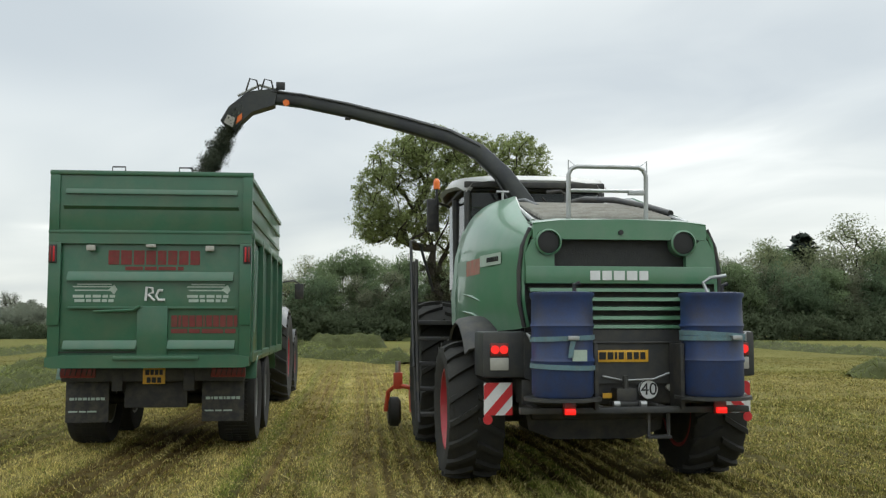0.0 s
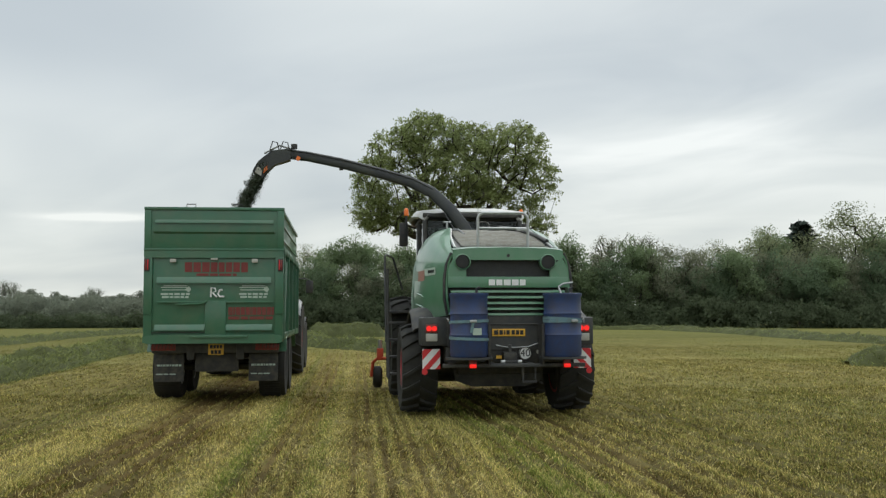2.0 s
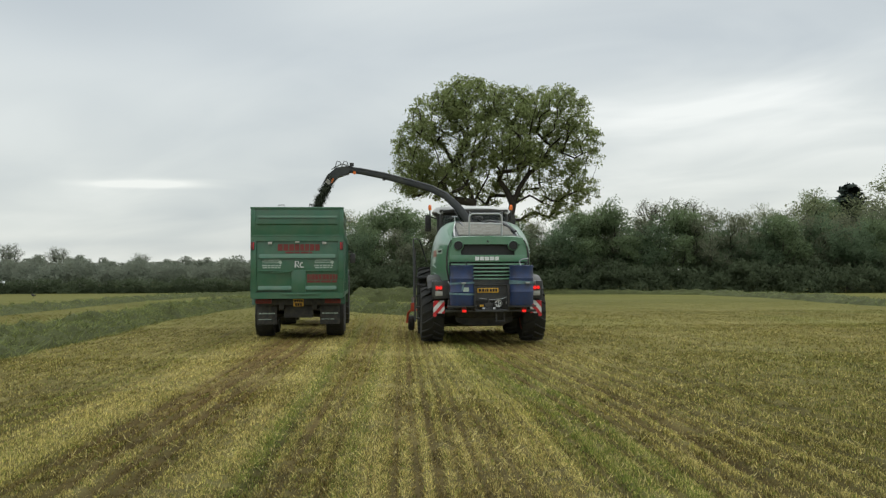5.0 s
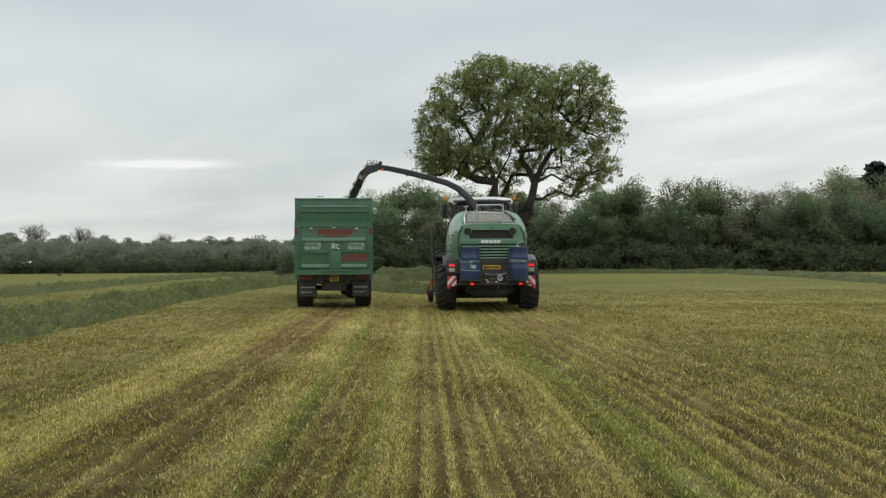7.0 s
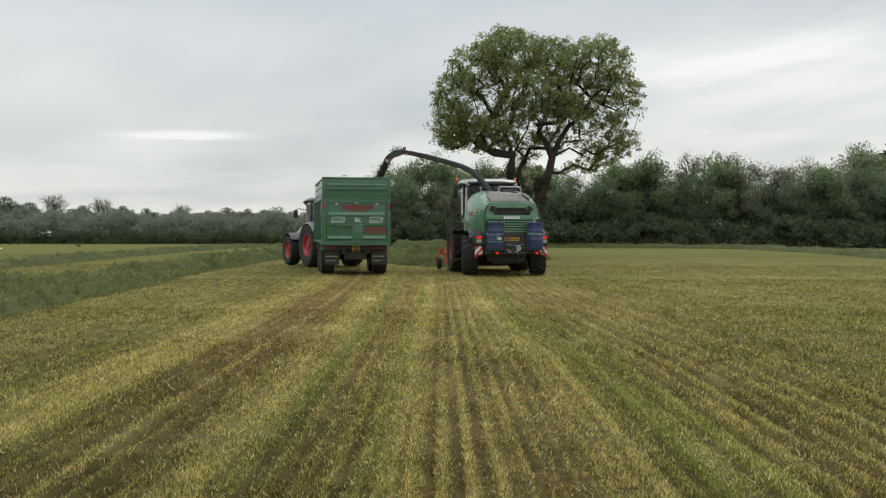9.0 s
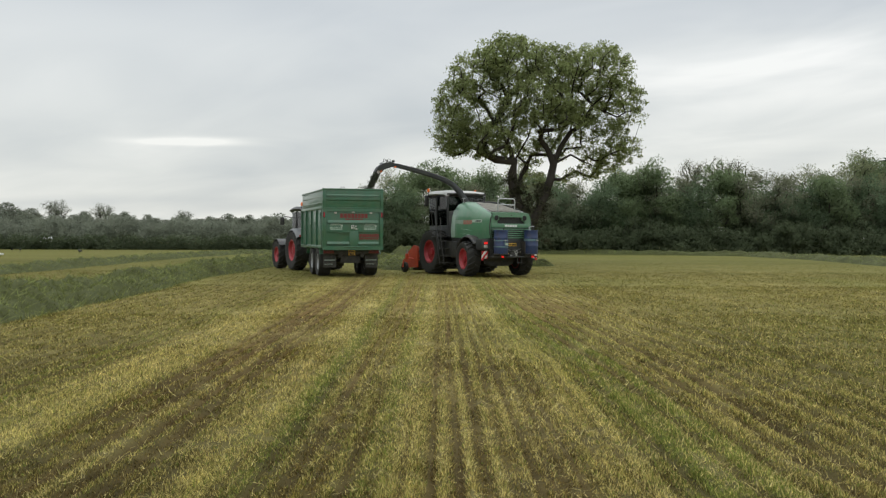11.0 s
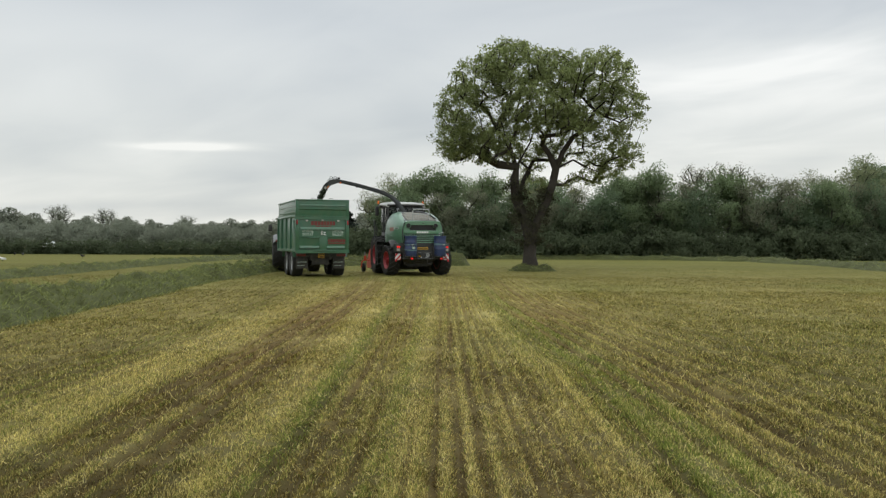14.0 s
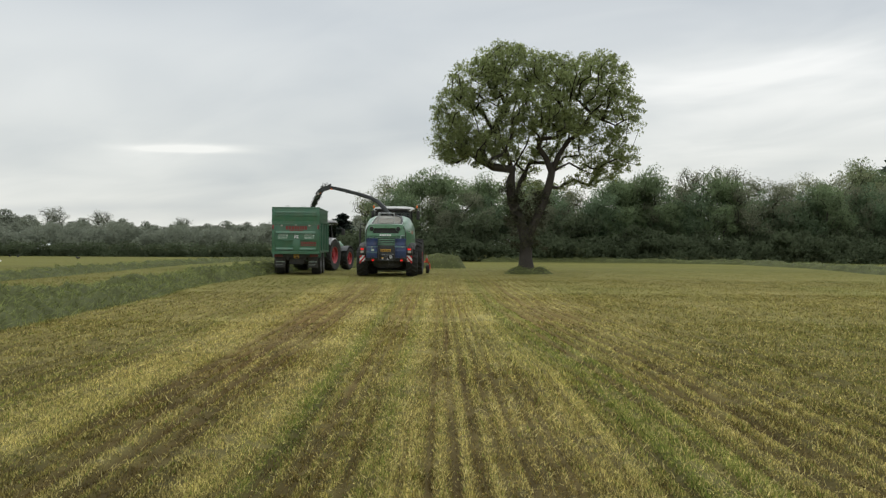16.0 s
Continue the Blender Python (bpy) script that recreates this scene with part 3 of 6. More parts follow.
def tone_at(x, y):
    rut, straw, green = rows_at(x, y)
    patch = smooth_noise(x, y, 1.3, 2.2, 8) * 0.5 + smooth_noise(x, y, 0.35, 0.7, 9) * 0.3 + smooth_noise(x, y, 0.09, 0.14, 10) * 0.3
    far = np.clip((np.hypot(x, y) - 26) / 40, 0, 1)[..., None]
    c = OLIVE + (STRAW - OLIVE) * np.clip((patch - 0.42) * 2.2, 0, 1)[..., None] * 0.75
    g = np.clip((smooth_noise(x, y, 3.5, 9, 12) - 0.5) * 2, 0, 1) * 0.6
    c = c + (GREEN - c) * np.maximum(g, green * (0.1 + 1.2 * patch))[..., None] * 0.8
    c = c + (STRAW * 1.08 - c) * (straw * (0.35 + patch))[..., None].clip(0, 1) * 0.75
    c = c + (BROWN - c) * (rut * (1.2 - 0.55 * patch))[..., None].clip(0, 1) * 0.92
    side = np.maximum(np.clip((x - 2.2) / 2.5, 0, 1) * np.clip(1.3 - y / 40, 0.5, 1), np.clip((-3.9 - x) / 1.5, 0, 0.75))                # greener, duller aftermath there
    c = c + (np.array((0.122, 0.112, 0.034)) - c) * side[..., None] * 0.62
    fleck = smooth_noise(x, y, 0.10, 0.30, 41) * 0.6 + smooth_noise(x, y, 0.22, 0.9, 42) * 0.4
    c = c * (0.60 + 0.80 * fleck)[..., None]
    sweep = 0.80 + 0.40 * (0.6 * smooth_noise(x, y, 22, 2.6, 51) + 0.4 * smooth_noise(x, y, 60, 7.0, 52))      # far passes of the mower
    return c + (np.array((0.116, 0.115, 0.027)) * sweep[..., None] - c) * far * 0.85


def set_tone(me, rgb):
    at = me.color_attributes.new("tone", "FLOAT_COLOR", "POINT")
    at.data.foreach_set("color", np.concatenate([rgb, np.ones((len(rgb), 1))], 1).astype(np.float32).ravel())


def grid_mesh(name, xs, ys, height):
    X, Y = np.meshgrid(xs, ys)
    Z = height(X, Y)
    v = np.stack([X, Y, Z], -1).reshape(-1, 3)
    nx, ny = len(xs), len(ys)
    i = (np.arange(ny - 1)[:, None] * nx + np.arange(nx - 1)).ravel()
    f = np.stack([i, i + 1, i + nx + 1, i + nx], 1)
    me = bpy.data.meshes.new(name)
    me.from_pydata(v, [], f)
    return me, v


def lie(x, y):
    """The lie of the land: flat field with shallow ruts, falling away a little past the hedge."""
    x, y = np.asarray(x, float), np.asarray(y, float)
    rut, straw, green = rows_at(x, y)
    near = np.clip((60 - np.hypot(x, y)) / 40, 0, 1)
    return near * (-0.045 * rut + 0.02 * straw + 0.02 * (smooth_noise(x, y, 0.5, 0.8, 21) - 0.5)) - 0.015


def build_ground():
    edge = [300, 600, 1200, 2500]
    xs = np.concatenate([-np.array(edge[::-1]), np.linspace(-160, -24, 60), np.arange(-22, -8, 0.35), np.arange(-8, 6, 0.05), np.arange(6, 20, 0.3), np.linspace(21, 160, 60), edge])
    ys = np.concatenate([-np.array(edge[::-1]), np.linspace(-100, 0, 12), np.arange(2, 4.8, 0.4), np.arange(4.8, 16, 0.10), np.arange(16, 36, 0.25), np.arange(36, 100, 1.0), np.linspace(102, 200, 30), edge])
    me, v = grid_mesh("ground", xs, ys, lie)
    near = np.clip((np.hypot(v[:, 0], v[:, 1]) - 6) / 16, 0, 1)[:, None]      # thatch between the stubs; the dark of the gaps is put into its colour close by
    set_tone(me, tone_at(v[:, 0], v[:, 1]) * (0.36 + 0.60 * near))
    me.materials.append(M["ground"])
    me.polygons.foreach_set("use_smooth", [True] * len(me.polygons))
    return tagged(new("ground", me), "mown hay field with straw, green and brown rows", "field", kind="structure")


def blades(name, p, rgb, length, width, lean, material, kind, label, category):
    """Many small bent blades standing at p, as one object."""
    n = len(p)
    a, b = rng.random(n) * 2 * np.pi, rng.random(n) * 2 * np.pi
    l, w = length * (0.5 + rng.random(n)), width * (0.6 + 0.8 * rng.random(n))
    side = np.stack([np.cos(a), np.sin(a), 0 * a], 1) * w[:, None] / 2
    out = np.stack([np.cos(b), np.sin(b), 0 * b], 1) * (l * lean * rng.random(n))[:, None]
    tip = p + out + np.stack([0 * l, 0 * l, l * (1 - 0.5 * lean * rng.random(n))], 1)
    v = np.stack([p - side, p + side, tip + side * 0.25], 1).reshape(-1, 3)
    me = bpy.data.meshes.new(name)
    me.vertices.add(3 * n)
    me.vertices.foreach_set("co", v.astype(np.float32).ravel())
    me.loops.add(3 * n)
    me.loops.foreach_set("vertex_index", np.arange(3 * n, dtype=np.int32))
    me.polygons.add(n)
    me.polygons.foreach_set("loop_start", np.arange(0, 3 * n, 3, dtype=np.int32))
    me.update(calc_edges=True)
    me.materials.append(material)
    if rgb is not None:
        set_tone(me, np.repeat(rgb, 3, 0))
    return tagged(new(name, me), label, category, kind=kind)


def build_stubble():
    pts = []
    for y0, y1, per in ((4.8, 7, 13000), (7, 10, 7400), (10, 14, 3500), (14, 20, 1400), (20, 32, 420), (32, 45, 140), (45, 62, 40)):
        left, right = 0.49 * y1 + 0.4, (0.49 if y1 < 9 else 0.585) * y1 + 0.4
        n = int(per * (y1 - y0) * (left + right))
        pts.append(np.stack([rng.random(n) * (left + right) - left, y0 + (y1 - y0) * rng.random(n)], 1))
    q = np.concatenate(pts)
    rut, straw, green = rows_at(q[:, 0], q[:, 1])
    tuft = smooth_noise(q[:, 0], q[:, 1], 0.07, 0.09, 33) * 0.7 + smooth_noise(q[:, 0], q[:, 1], 0.2, 0.3, 34) * 0.5
    q = q[rng.random(len(q)) < (1.0 - 0.52 * rut) * np.clip(tuft * 2.2 - 0.45, 0.06, 1)]
    rut, straw, green = rows_at(q[:, 0], q[:, 1])
    x, y = q.T
    tuft = (smooth_noise(x, y, 0.07, 0.09, 33) * 0.7 + smooth_noise(x, y, 0.2, 0.3, 34) * 0.5)
    rgb = tone_at(x, y) * (0.42 + 2.3 * rng.random((len(q), 1)) ** 2.2)
    rgb = rgb * (1.06 - 0.48 * rut + 0.35 * straw)[:, None]
    pale = rng.random(len(q)) < (0.20 + 0.42 * straw) * (1 - 0.80 * rut) * np.clip(1.2 - (q[:, 0] - 1.5) / 6, 0.55, 1)
    rgb[pale] = STRAW * (0.9 + 1.5 * rng.random((pale.sum(), 1)))
    lush = rng.random(len(q)) < (0.12 + 0.5 * green) * (1 - 0.85 * rut)
    rgb[lush] = GREEN * (1.1 + 0.8 * rng.random((lush.sum(), 1)))
    fade = np.clip((y - 12) / 24, 0, 1)[:, None]
    rgb = rgb + (tone_at(x, y) * 1.05 - rgb) * np.clip(fade * 0.5 + np.clip((y[:, None] - 26) / 20, 0, 1) * 0.4, 0, 1)
    z = lie(x, y) - 0.004
    size = (0.027 + 0.0005 * y) * np.clip(1.4 - y / 50, 0.3, 1) * (1 - 0.45 * rut) * (0.6 + 1.0 * tuft)
    blades("stubble", np.stack([x, y, z], 1), rgb, size, 0.0038 + 0.0006 * y, 0.9, M["stubble"], "stuff", "short cut grass stubble on the field", "stubble")
    # loose straws left lying on it
    pts = []
    for y0, y1, per in ((4.8, 7, 900), (7, 10, 560), (10, 14, 300), (14, 20, 120)):
        side = 0.53 * y1 + 0.4
        n = int(per * (y1 - y0) * 2 * side)
        pts.append(np.stack([(rng.random(n) * 2 - 1) * side, y0 + (y1 - y0) * rng.random(n)], 1))
    q = np.concatenate(pts)
    rut, straw, green = rows_at(q[:, 0], q[:, 1])
    q = q[rng.random(len(q)) < (0.30 + 0.8 * straw) * (1 - 0.75 * rut) * np.clip(smooth_noise(q[:, 0], q[:, 1], 0.25, 0.4, 36) * 1.8 - 0.2, 0, 1)]
    x, y = q.T
    rgb = STRAW * (1.0 + 1.0 * rng.random((len(q), 1))) + np.array([0.0, 0.02, 0.05]) * rng.random((len(q), 1))
    blades("loose_straw", np.stack([x, y, lie(x, y) + 0.035], 1), rgb, 0.045 + 0.0008 * y, 0.0032 + 0.0005 * y, 1.8, M["stubble"], "stuff", "loose pale straws lying on the stubble", "straw")


def swath_mesh(line, width, height, seed, step=0.22):
    """A windrow of cut grass along a line of (x, y): heaped section, ragged surface."""
    pts = [Vector((*p, 0)) for p in line]
    run, s = [], 0.0
    total = sum((b - a).length for a, b in zip(pts, pts[1:]))
    n = max(6, int(total / step))
    for k in range(n + 1):
        d = total * k / n
        for a, b in zip(pts, pts[1:]):
            L = (b - a).length
            if d <= L + 1e-6:
                run.append((a.lerp(b, d / L), (b - a).normalized(), total * k / n))
                break
            d -= L
    for _ in range(int(2.0 / step)):          # ease the corners
        run = [run[0]] + [((run[i - 1][0] + run[i][0] * 2 + run[i + 1][0]) / 4, (run[i + 1][0] - run[i - 1][0]).normalized(), run[i][2]) for i in range(1, len(run) - 1)] + [run[-1]]
    m = 15
    V = []
    for p, d, s in run:
        side = Vector((d.y, -d.x, 0))
        end = min(1.0, (s + 0.05) / 0.8, (total - s + 0.05) / 0.8) ** 0.5
        wv = width * (0.85 + 0.35 * float(smooth_noise(s, 0.0, 2.1, 1, seed))) * (0.6 + 0.4 * end)
        hv = height * (0.80 + 0.4 * float(smooth_noise(s, 3.0, 1.4, 1, seed + 1))) * end
        for j in range(m):
            f = j / (m - 1) * 2 - 1
            q = p + side * (f * wv / 2)
            z = hv * (1 - abs(f) ** 2.2) * (0.36 + 0.70 * float(smooth_noise(s, f * wv, 0.8, 0.6, seed + 2)) + 0.64 * float(smooth_noise(s, f * wv, 0.30, 0.24, seed + 3))) - 0.05
            V.append((q.x, q.y, z))
    nr = len(run)
    F = [(i * m + j, i * m + j + 1, (i + 1) * m + j + 1, (i + 1) * m + j) for i in range(nr - 1) for j in range(m - 1)]
    return np.array(V), F, nr, m


def build_swath(name, line, width, height, seed, label, per_metre=260, origin=(0, 0)):
    V, F, nr, m = swath_mesh(line, width, height, seed)
    V = V - np.array([*origin, 0])
    me = bpy.data.meshes.new(name)
    me.from_pydata(V, [], F)
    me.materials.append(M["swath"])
    me.polygons.foreach_set("use_smooth", [True] * len(me.polygons))
    ob = tagged(new(name, me), label, "swath")
    ob.location = (*origin, 0)
    L = nr * 0.22
    k = rng.integers(0, (nr - 1) * m - m, int(L * per_metre * 1.6))
    a, b, c = V[k], V[np.minimum(k + 1, len(V) - 1)], V[np.minimum(k + m, len(V) - 1)]
    far = (k % m) == m - 1
    b[far] = a[far]
    f, g = rng.random((len(k), 1)), rng.random((len(k), 1))
    p = a + (b - a) * f + (c - a) * g
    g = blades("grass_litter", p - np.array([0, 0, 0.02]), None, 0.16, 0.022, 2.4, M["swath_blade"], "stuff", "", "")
    g.parent = ob
    return ob


# ---- trees ----


def leaf_cloud(centres, spread, count, size, flat=0.75):
    """Leaf quads scattered round the given centres."""
    n = len(centres) * count
    c = np.repeat(np.asarray(centres), count, 0)
    d = rng.normal(size=(n, 3))
    d *= (rng.random((n, 1)) ** 0.45) / np.linalg.norm(d, axis=1, keepdims=True)
    p = c + d * np.repeat(np.broadcast_to(np.asarray(spread, float).reshape(-1, 1), (len(centres), 1)), count, 0) * np.array([1, 1, flat])
    a = rng.normal(size=(n, 3))
    a /= np.linalg.norm(a, axis=1, keepdims=True)
    b = np.cross(a, rng.normal(size=(n, 3)))
    b /= np.linalg.norm(b, axis=1, keepdims=True)
    s = size * (0.6 + 0.8 * rng.random((n, 1)))
    w = s * (0.45 + 0.35 * rng.random((n, 1)))
    bend = np.cross(a, b) * s * 0.2
    v = np.stack([p - a * s / 2, p + b * w / 2 + bend, p + a * s / 2, p - b * w / 2 + bend], 1).reshape(-1, 3)
    return v, n


def leaf_mesh(name, v, n, material, far=False, core=None, loose=0.32):
    """Leaves as one mesh. core: a middle that the leaves' shading turns away from, or None for a wall of leaves along x."""
    me = bpy.data.meshes.new(name)
    k = 3 if far else 4
    v = v.reshape(-1, 4, 3)
    if far:                                   # three-cornered leaves will do a hundred metres off
        v = v[:, [0, 1, 2]] + (v[:, [1]] - v[:, [3]]) * np.array([0.0, 0.45, 0.0])[None, :, None]
    mid = v.mean(1)
    out = mid - np.array(core) if core is not None else np.tile((0.0, -1.0, 0.7), (n, 1))
    out = out / np.maximum(np.linalg.norm(out, axis=1, keepdims=True), 1e-6) + np.array([0, 0, 0.25]) + rng.normal(size=(n, 3)) * loose
    out /= np.linalg.norm(out, axis=1, keepdims=True)
    face = np.cross(v[:, 1] - v[:, 0], v[:, 2] - v[:, 0])
    back = (face * out).sum(1) < 0            # turn every leaf's upper face outwards
    v[back] = v[back][:, ::-1]
    me.vertices.add(k * n)
    me.vertices.foreach_set("co", v.astype(np.float32).ravel())
    me.loops.add(k * n)
    me.loops.foreach_set("vertex_index", np.arange(k * n, dtype=np.int32))
    me.polygons.add(n)
    me.polygons.foreach_set("loop_start", np.arange(0, k * n, k, dtype=np.int32))
    me.update(calc_edges=True)
    me.normals_split_custom_set_from_vertices(np.repeat(out, k, 0).astype(np.float32))
    me.materials.append(material)
    return me


def grow(trunk_lines, targets, sides=6, tip=0.012, sag=0.10, power=2.3, wander=0.25, seg=0.7):
    """Branches: limbs as given, then each target joined to the nearest wood by a bent twig; thick where many meet.
    Returns the wood as a bmesh."""
    pos, par = [], []

    def add(p, parent):
        pos.append(np.array(p, float))
        par.append(parent)
        return len(pos) - 1
    start = []
    for start_at, line in trunk_lines:
        prev = start_at if start_at < 0 else start[start_at][1]
        ids = []
        for p in line:
            prev = add(p, prev)
            ids.append(prev)
        start.append((ids[0], ids[-1]))
    root = np.array(trunk_lines[0][1][-1])
    order = np.argsort(np.linalg.norm(targets - root, axis=1))
    ends = []
    for t in targets[order]:
        P = np.array(pos)
        d = np.linalg.norm(P - t, axis=1)
        # prefer wood that lies on the way out from the fork
        away = np.linalg.norm(P - root, axis=1)
        d = d + 0.35 * away + np.where(np.arange(len(P)) < 3, 2.0, 0)
        k = int(np.argmin(d))
        a, L = pos[k], np.linalg.norm(pos[k] - t)
        m = max(1, int(L / seg))
        prev = k
        perp = np.random.default_rng(len(pos)).normal(size=3)
        for i in range(1, m + 1):
            f = i / m
            q = a + (t - a) * f + perp * wander * L * 0.22 * math.sin(math.pi * f) * (1 if i < m else 0)
            q[2] += sag * L * math.sin(math.pi * f)
            prev = add(q, prev)
        ends.append(prev)
    n = len(pos)
    load = np.zeros(n)
    for e in ends:
        load[e] += 1
    kids = [[] for _ in range(n)]
    for i in range(n - 1, -1, -1):
        if par[i] >= 0:
            load[par[i]] += load[i]
            kids[par[i]].append(i)
    r = tip * np.maximum(load, 1) ** (1 / power)
    bm = bmesh.new()
    done = set()
    heads = [i for i in range(n) if par[i] < 0]
    stack = [(h, None) for h in heads]
    while stack:
        i, frm = stack.pop()
        chain, rad = ([pos[frm]], [min(r[frm], r[i] * 1.15)]) if frm is not None else ([], [])
        while True:
            chain.append(pos[i])
            rad.append(r[i])
            nxt = sorted(kids[i], key=lambda k: -r[k])
            for k in nxt[1:]:
                stack.append((k, i))
            if not nxt:
                break
            i = nxt[0]
        if len(chain) > 1:
            tube(chain, rad, sides if max(rad) > 0.05 else 4, bm)
    return bm, r


def fill(lobes, n, gen, shell=0.45):
    """n points in a cloud of ellipsoids (x, y, z, rx, ry, rz), by their volume."""
    vol = np.array([l[3] * l[4] * l[5] for l in lobes])
    pick = gen.choice(len(lobes), n, p=vol / vol.sum())
    L = np.array(lobes)[pick]
    d = gen.normal(size=(n, 3))
    d *= gen.random((n, 1)) ** shell / np.linalg.norm(d, axis=1, keepdims=True)
    return L[:, :3] + d * L[:, 3:]


def build_oak():
    """The field oak: short bole, two leaning stems, wide lobed crown."""
    gen = np.random.default_rng(11)
    oak = thing("oak_tree", "large spreading oak in fresh leaf, standing alone in the field", "tree")
    oak.location = (5.15, 54.5, 0)
    lobes = [(-1.3, 0.2, 11.9, 2.1, 2.3, 1.45), (-3.0, 0.1, 11.0, 1.9, 2.2, 1.5), (1.4, 0.3, 11.5, 1.8, 2.3, 1.3), (3.9, 0.0, 11.2, 2.1, 2.5, 1.6), (-4.1, 0.2, 9.2, 1.6, 2.3, 1.6), (-4.6, -0.3, 7.4, 1.2, 1.9, 1.0),
             (0.2, -1.0, 9.3, 2.4, 2.4, 1.4), (5.4, 0.2, 9.3, 1.3, 2.1, 1.6), (2.6, 1.2, 9.5, 2.1, 2.0, 1.4), (-2.0, 1.2, 7.8, 1.9, 1.8, 1.0), (5.3, -0.4, 7.0, 1.2, 1.5, 0.8), (4.0, 0.4, 5.9, 1.5, 1.2, 0.65), (-3.6, -0.6, 6.7, 1.5, 1.4, 0.55), (0.4, 1.6, 6.6, 2.0, 1.2, 0.9), (0.3, 1.8, 5.2, 1.6, 0.9, 0.7), (2.6, 1.2, 7.2, 1.2, 1.0, 0.8), (4.3, 0.5, 7.9, 1.4, 1.4, 0.9), (-2.2, -0.4, 6.6, 1.5, 1.2, 0.6),
             (4.6, -0.3, 6.5, 1.8, 1.6, 0.85), (1.2, -0.8, 8.3, 1.8, 1.4, 0.8), (-1.0, -0.9, 8.4, 1.6, 1.3, 0.8), (2.9, -0.6, 8.7, 1.6, 1.2, 0.8), (-3.7, -0.6, 7.4, 1.8, 1.6, 0.9), (-4.5, 0, 6.7, 1.1, 1.2, 0.6), (0.6, 1.2, 7.2, 1.8, 1.2, 0.6), (0.9, 0.2, 12.0, 1.5, 2.0, 1.0), (-1.5, 0.2, 12.5, 1.5, 1.6, 0.8), (2.7, 0.2, 5.1, 1.0, 1.0, 0.55), (3.4, 0.1, 5.5, 1.1, 1.0, 0.5), (2.4, -1.7, 7.9, 1.3, 0.9, 0.7), (-1.7, -1.7, 7.6, 1.4, 0.9, 0.7), (0.3, -1.9, 10.4, 2.2, 0.9, 1.0)]
    limbs = [(-1, [(-0.1, 0, -0.1), (-0.15, 0, 0.9), (-0.1, 0, 1.9)]),
             (0, [(-0.45, 0.1, 3.0), (-0.95, 0.2, 4.2), (-1.05, 0.1, 5.3), (-0.95, 0, 6.0)]),
             (0, [(0.35, -0.1, 3.0), (0.85, -0.1, 4.1), (1.15, 0, 5.0), (1.35, 0.1, 5.9)]),
             (1, [(-1.25, 0, 6.9), (-1.75, 0.1, 7.8), (-2.3, 0, 8.6)]),
             (1, [(-0.55, 0.2, 6.7), (-0.1, 0.3, 7.5), (0.1, 0.2, 8.6)]),
             (1, [(-2.0, -0.3, 6.1), (-3.0, -0.4, 6.6), (-3.8, -0.3, 7.0)]),
             (2, [(1.0, 0.1, 6.7), (0.55, 0.0, 7.3), (0.9, 0.1, 8.2), (1.4, 0.2, 9.2)]),
             (2, [(1.75, 0, 6.9), (2.3, 0.2, 7.7), (3.1, 0.2, 8.3), (3.6, 0.1, 9.3)]),
             (2, [(2.3, -0.2, 6.4), (3.0, -0.3, 6.0), (3.8, -0.2, 5.7), (4.6, -0.1, 6.2)]),
             (7, [(4.3, 0, 8.9), (5.0, 0, 8.6), (5.5, 0.1, 8.9)])]
    targets = fill(lobes, 1050, gen, 0.30)
    bm, r = grow(limbs, targets, sides=9, tip=0.0135, power=2.1, wander=0.42)
    for v in bm.verts:                      # flare at the foot
        if v.co.z < 0.7:
            k = 1 + 0.55 * ((0.7 - v.co.z) / 0.8) ** 2
            v.co.x, v.co.y = -0.12 + (v.co.x + 0.12) * k, v.co.y * k
    part("trunk", bm, M["bark"], oak, "dark furrowed trunk, forking low into two stems", 60)
    clump = np.concatenate([targets, fill(lobes, 1450, gen, 0.33)])
    v, n = leaf_cloud(clump, 0.17 + 0.30 * gen.random(len(clump)), 40, 0.112)
    crown = new("crown", leaf_mesh("crown", v, n, M["oak_leaf"], False, (0.3, 0.5, 7.6), 0.55))
    crown.parent = oak
    # shoots and ivy clothing the bole and the stems' feet
    shoots = [(-0.12 + gen.normal() * 0.42, gen.normal() * 0.40, 1.3 + 2.0 * gen.random()) for _ in range(60)]
    shoots += [(-0.55 - 0.42 * k + gen.normal() * 0.30, gen.normal() * 0.3, 2.8 + 2.2 * k + gen.normal() * 0.2) for k in gen.random(50)]
    shoots += [(0.40 + 0.50 * k + gen.normal() * 0.30, gen.normal() * 0.3, 2.8 + 2.0 * k + gen.normal() * 0.2) for k in gen.random(50)]
    v, n = leaf_cloud(shoots, 0.30, 46, 0.10)
    ivy = new("ivy", leaf_mesh("ivy", v, n, M["ivy"], False, (0, 0.6, 2.5)))
    ivy.parent = oak
    ivy["label"] = "dark ivy and shoots on the trunk"
    tuft = build_swath("grass_tuft", [(3.9, 54.3), (4.6, 53.9), (5.7, 54.0), (6.4, 54.3)], 1.4, 0.46, 55, "long uncut grass round the oak's foot", 420)
    tuft["category"] = "grass"
    return oak


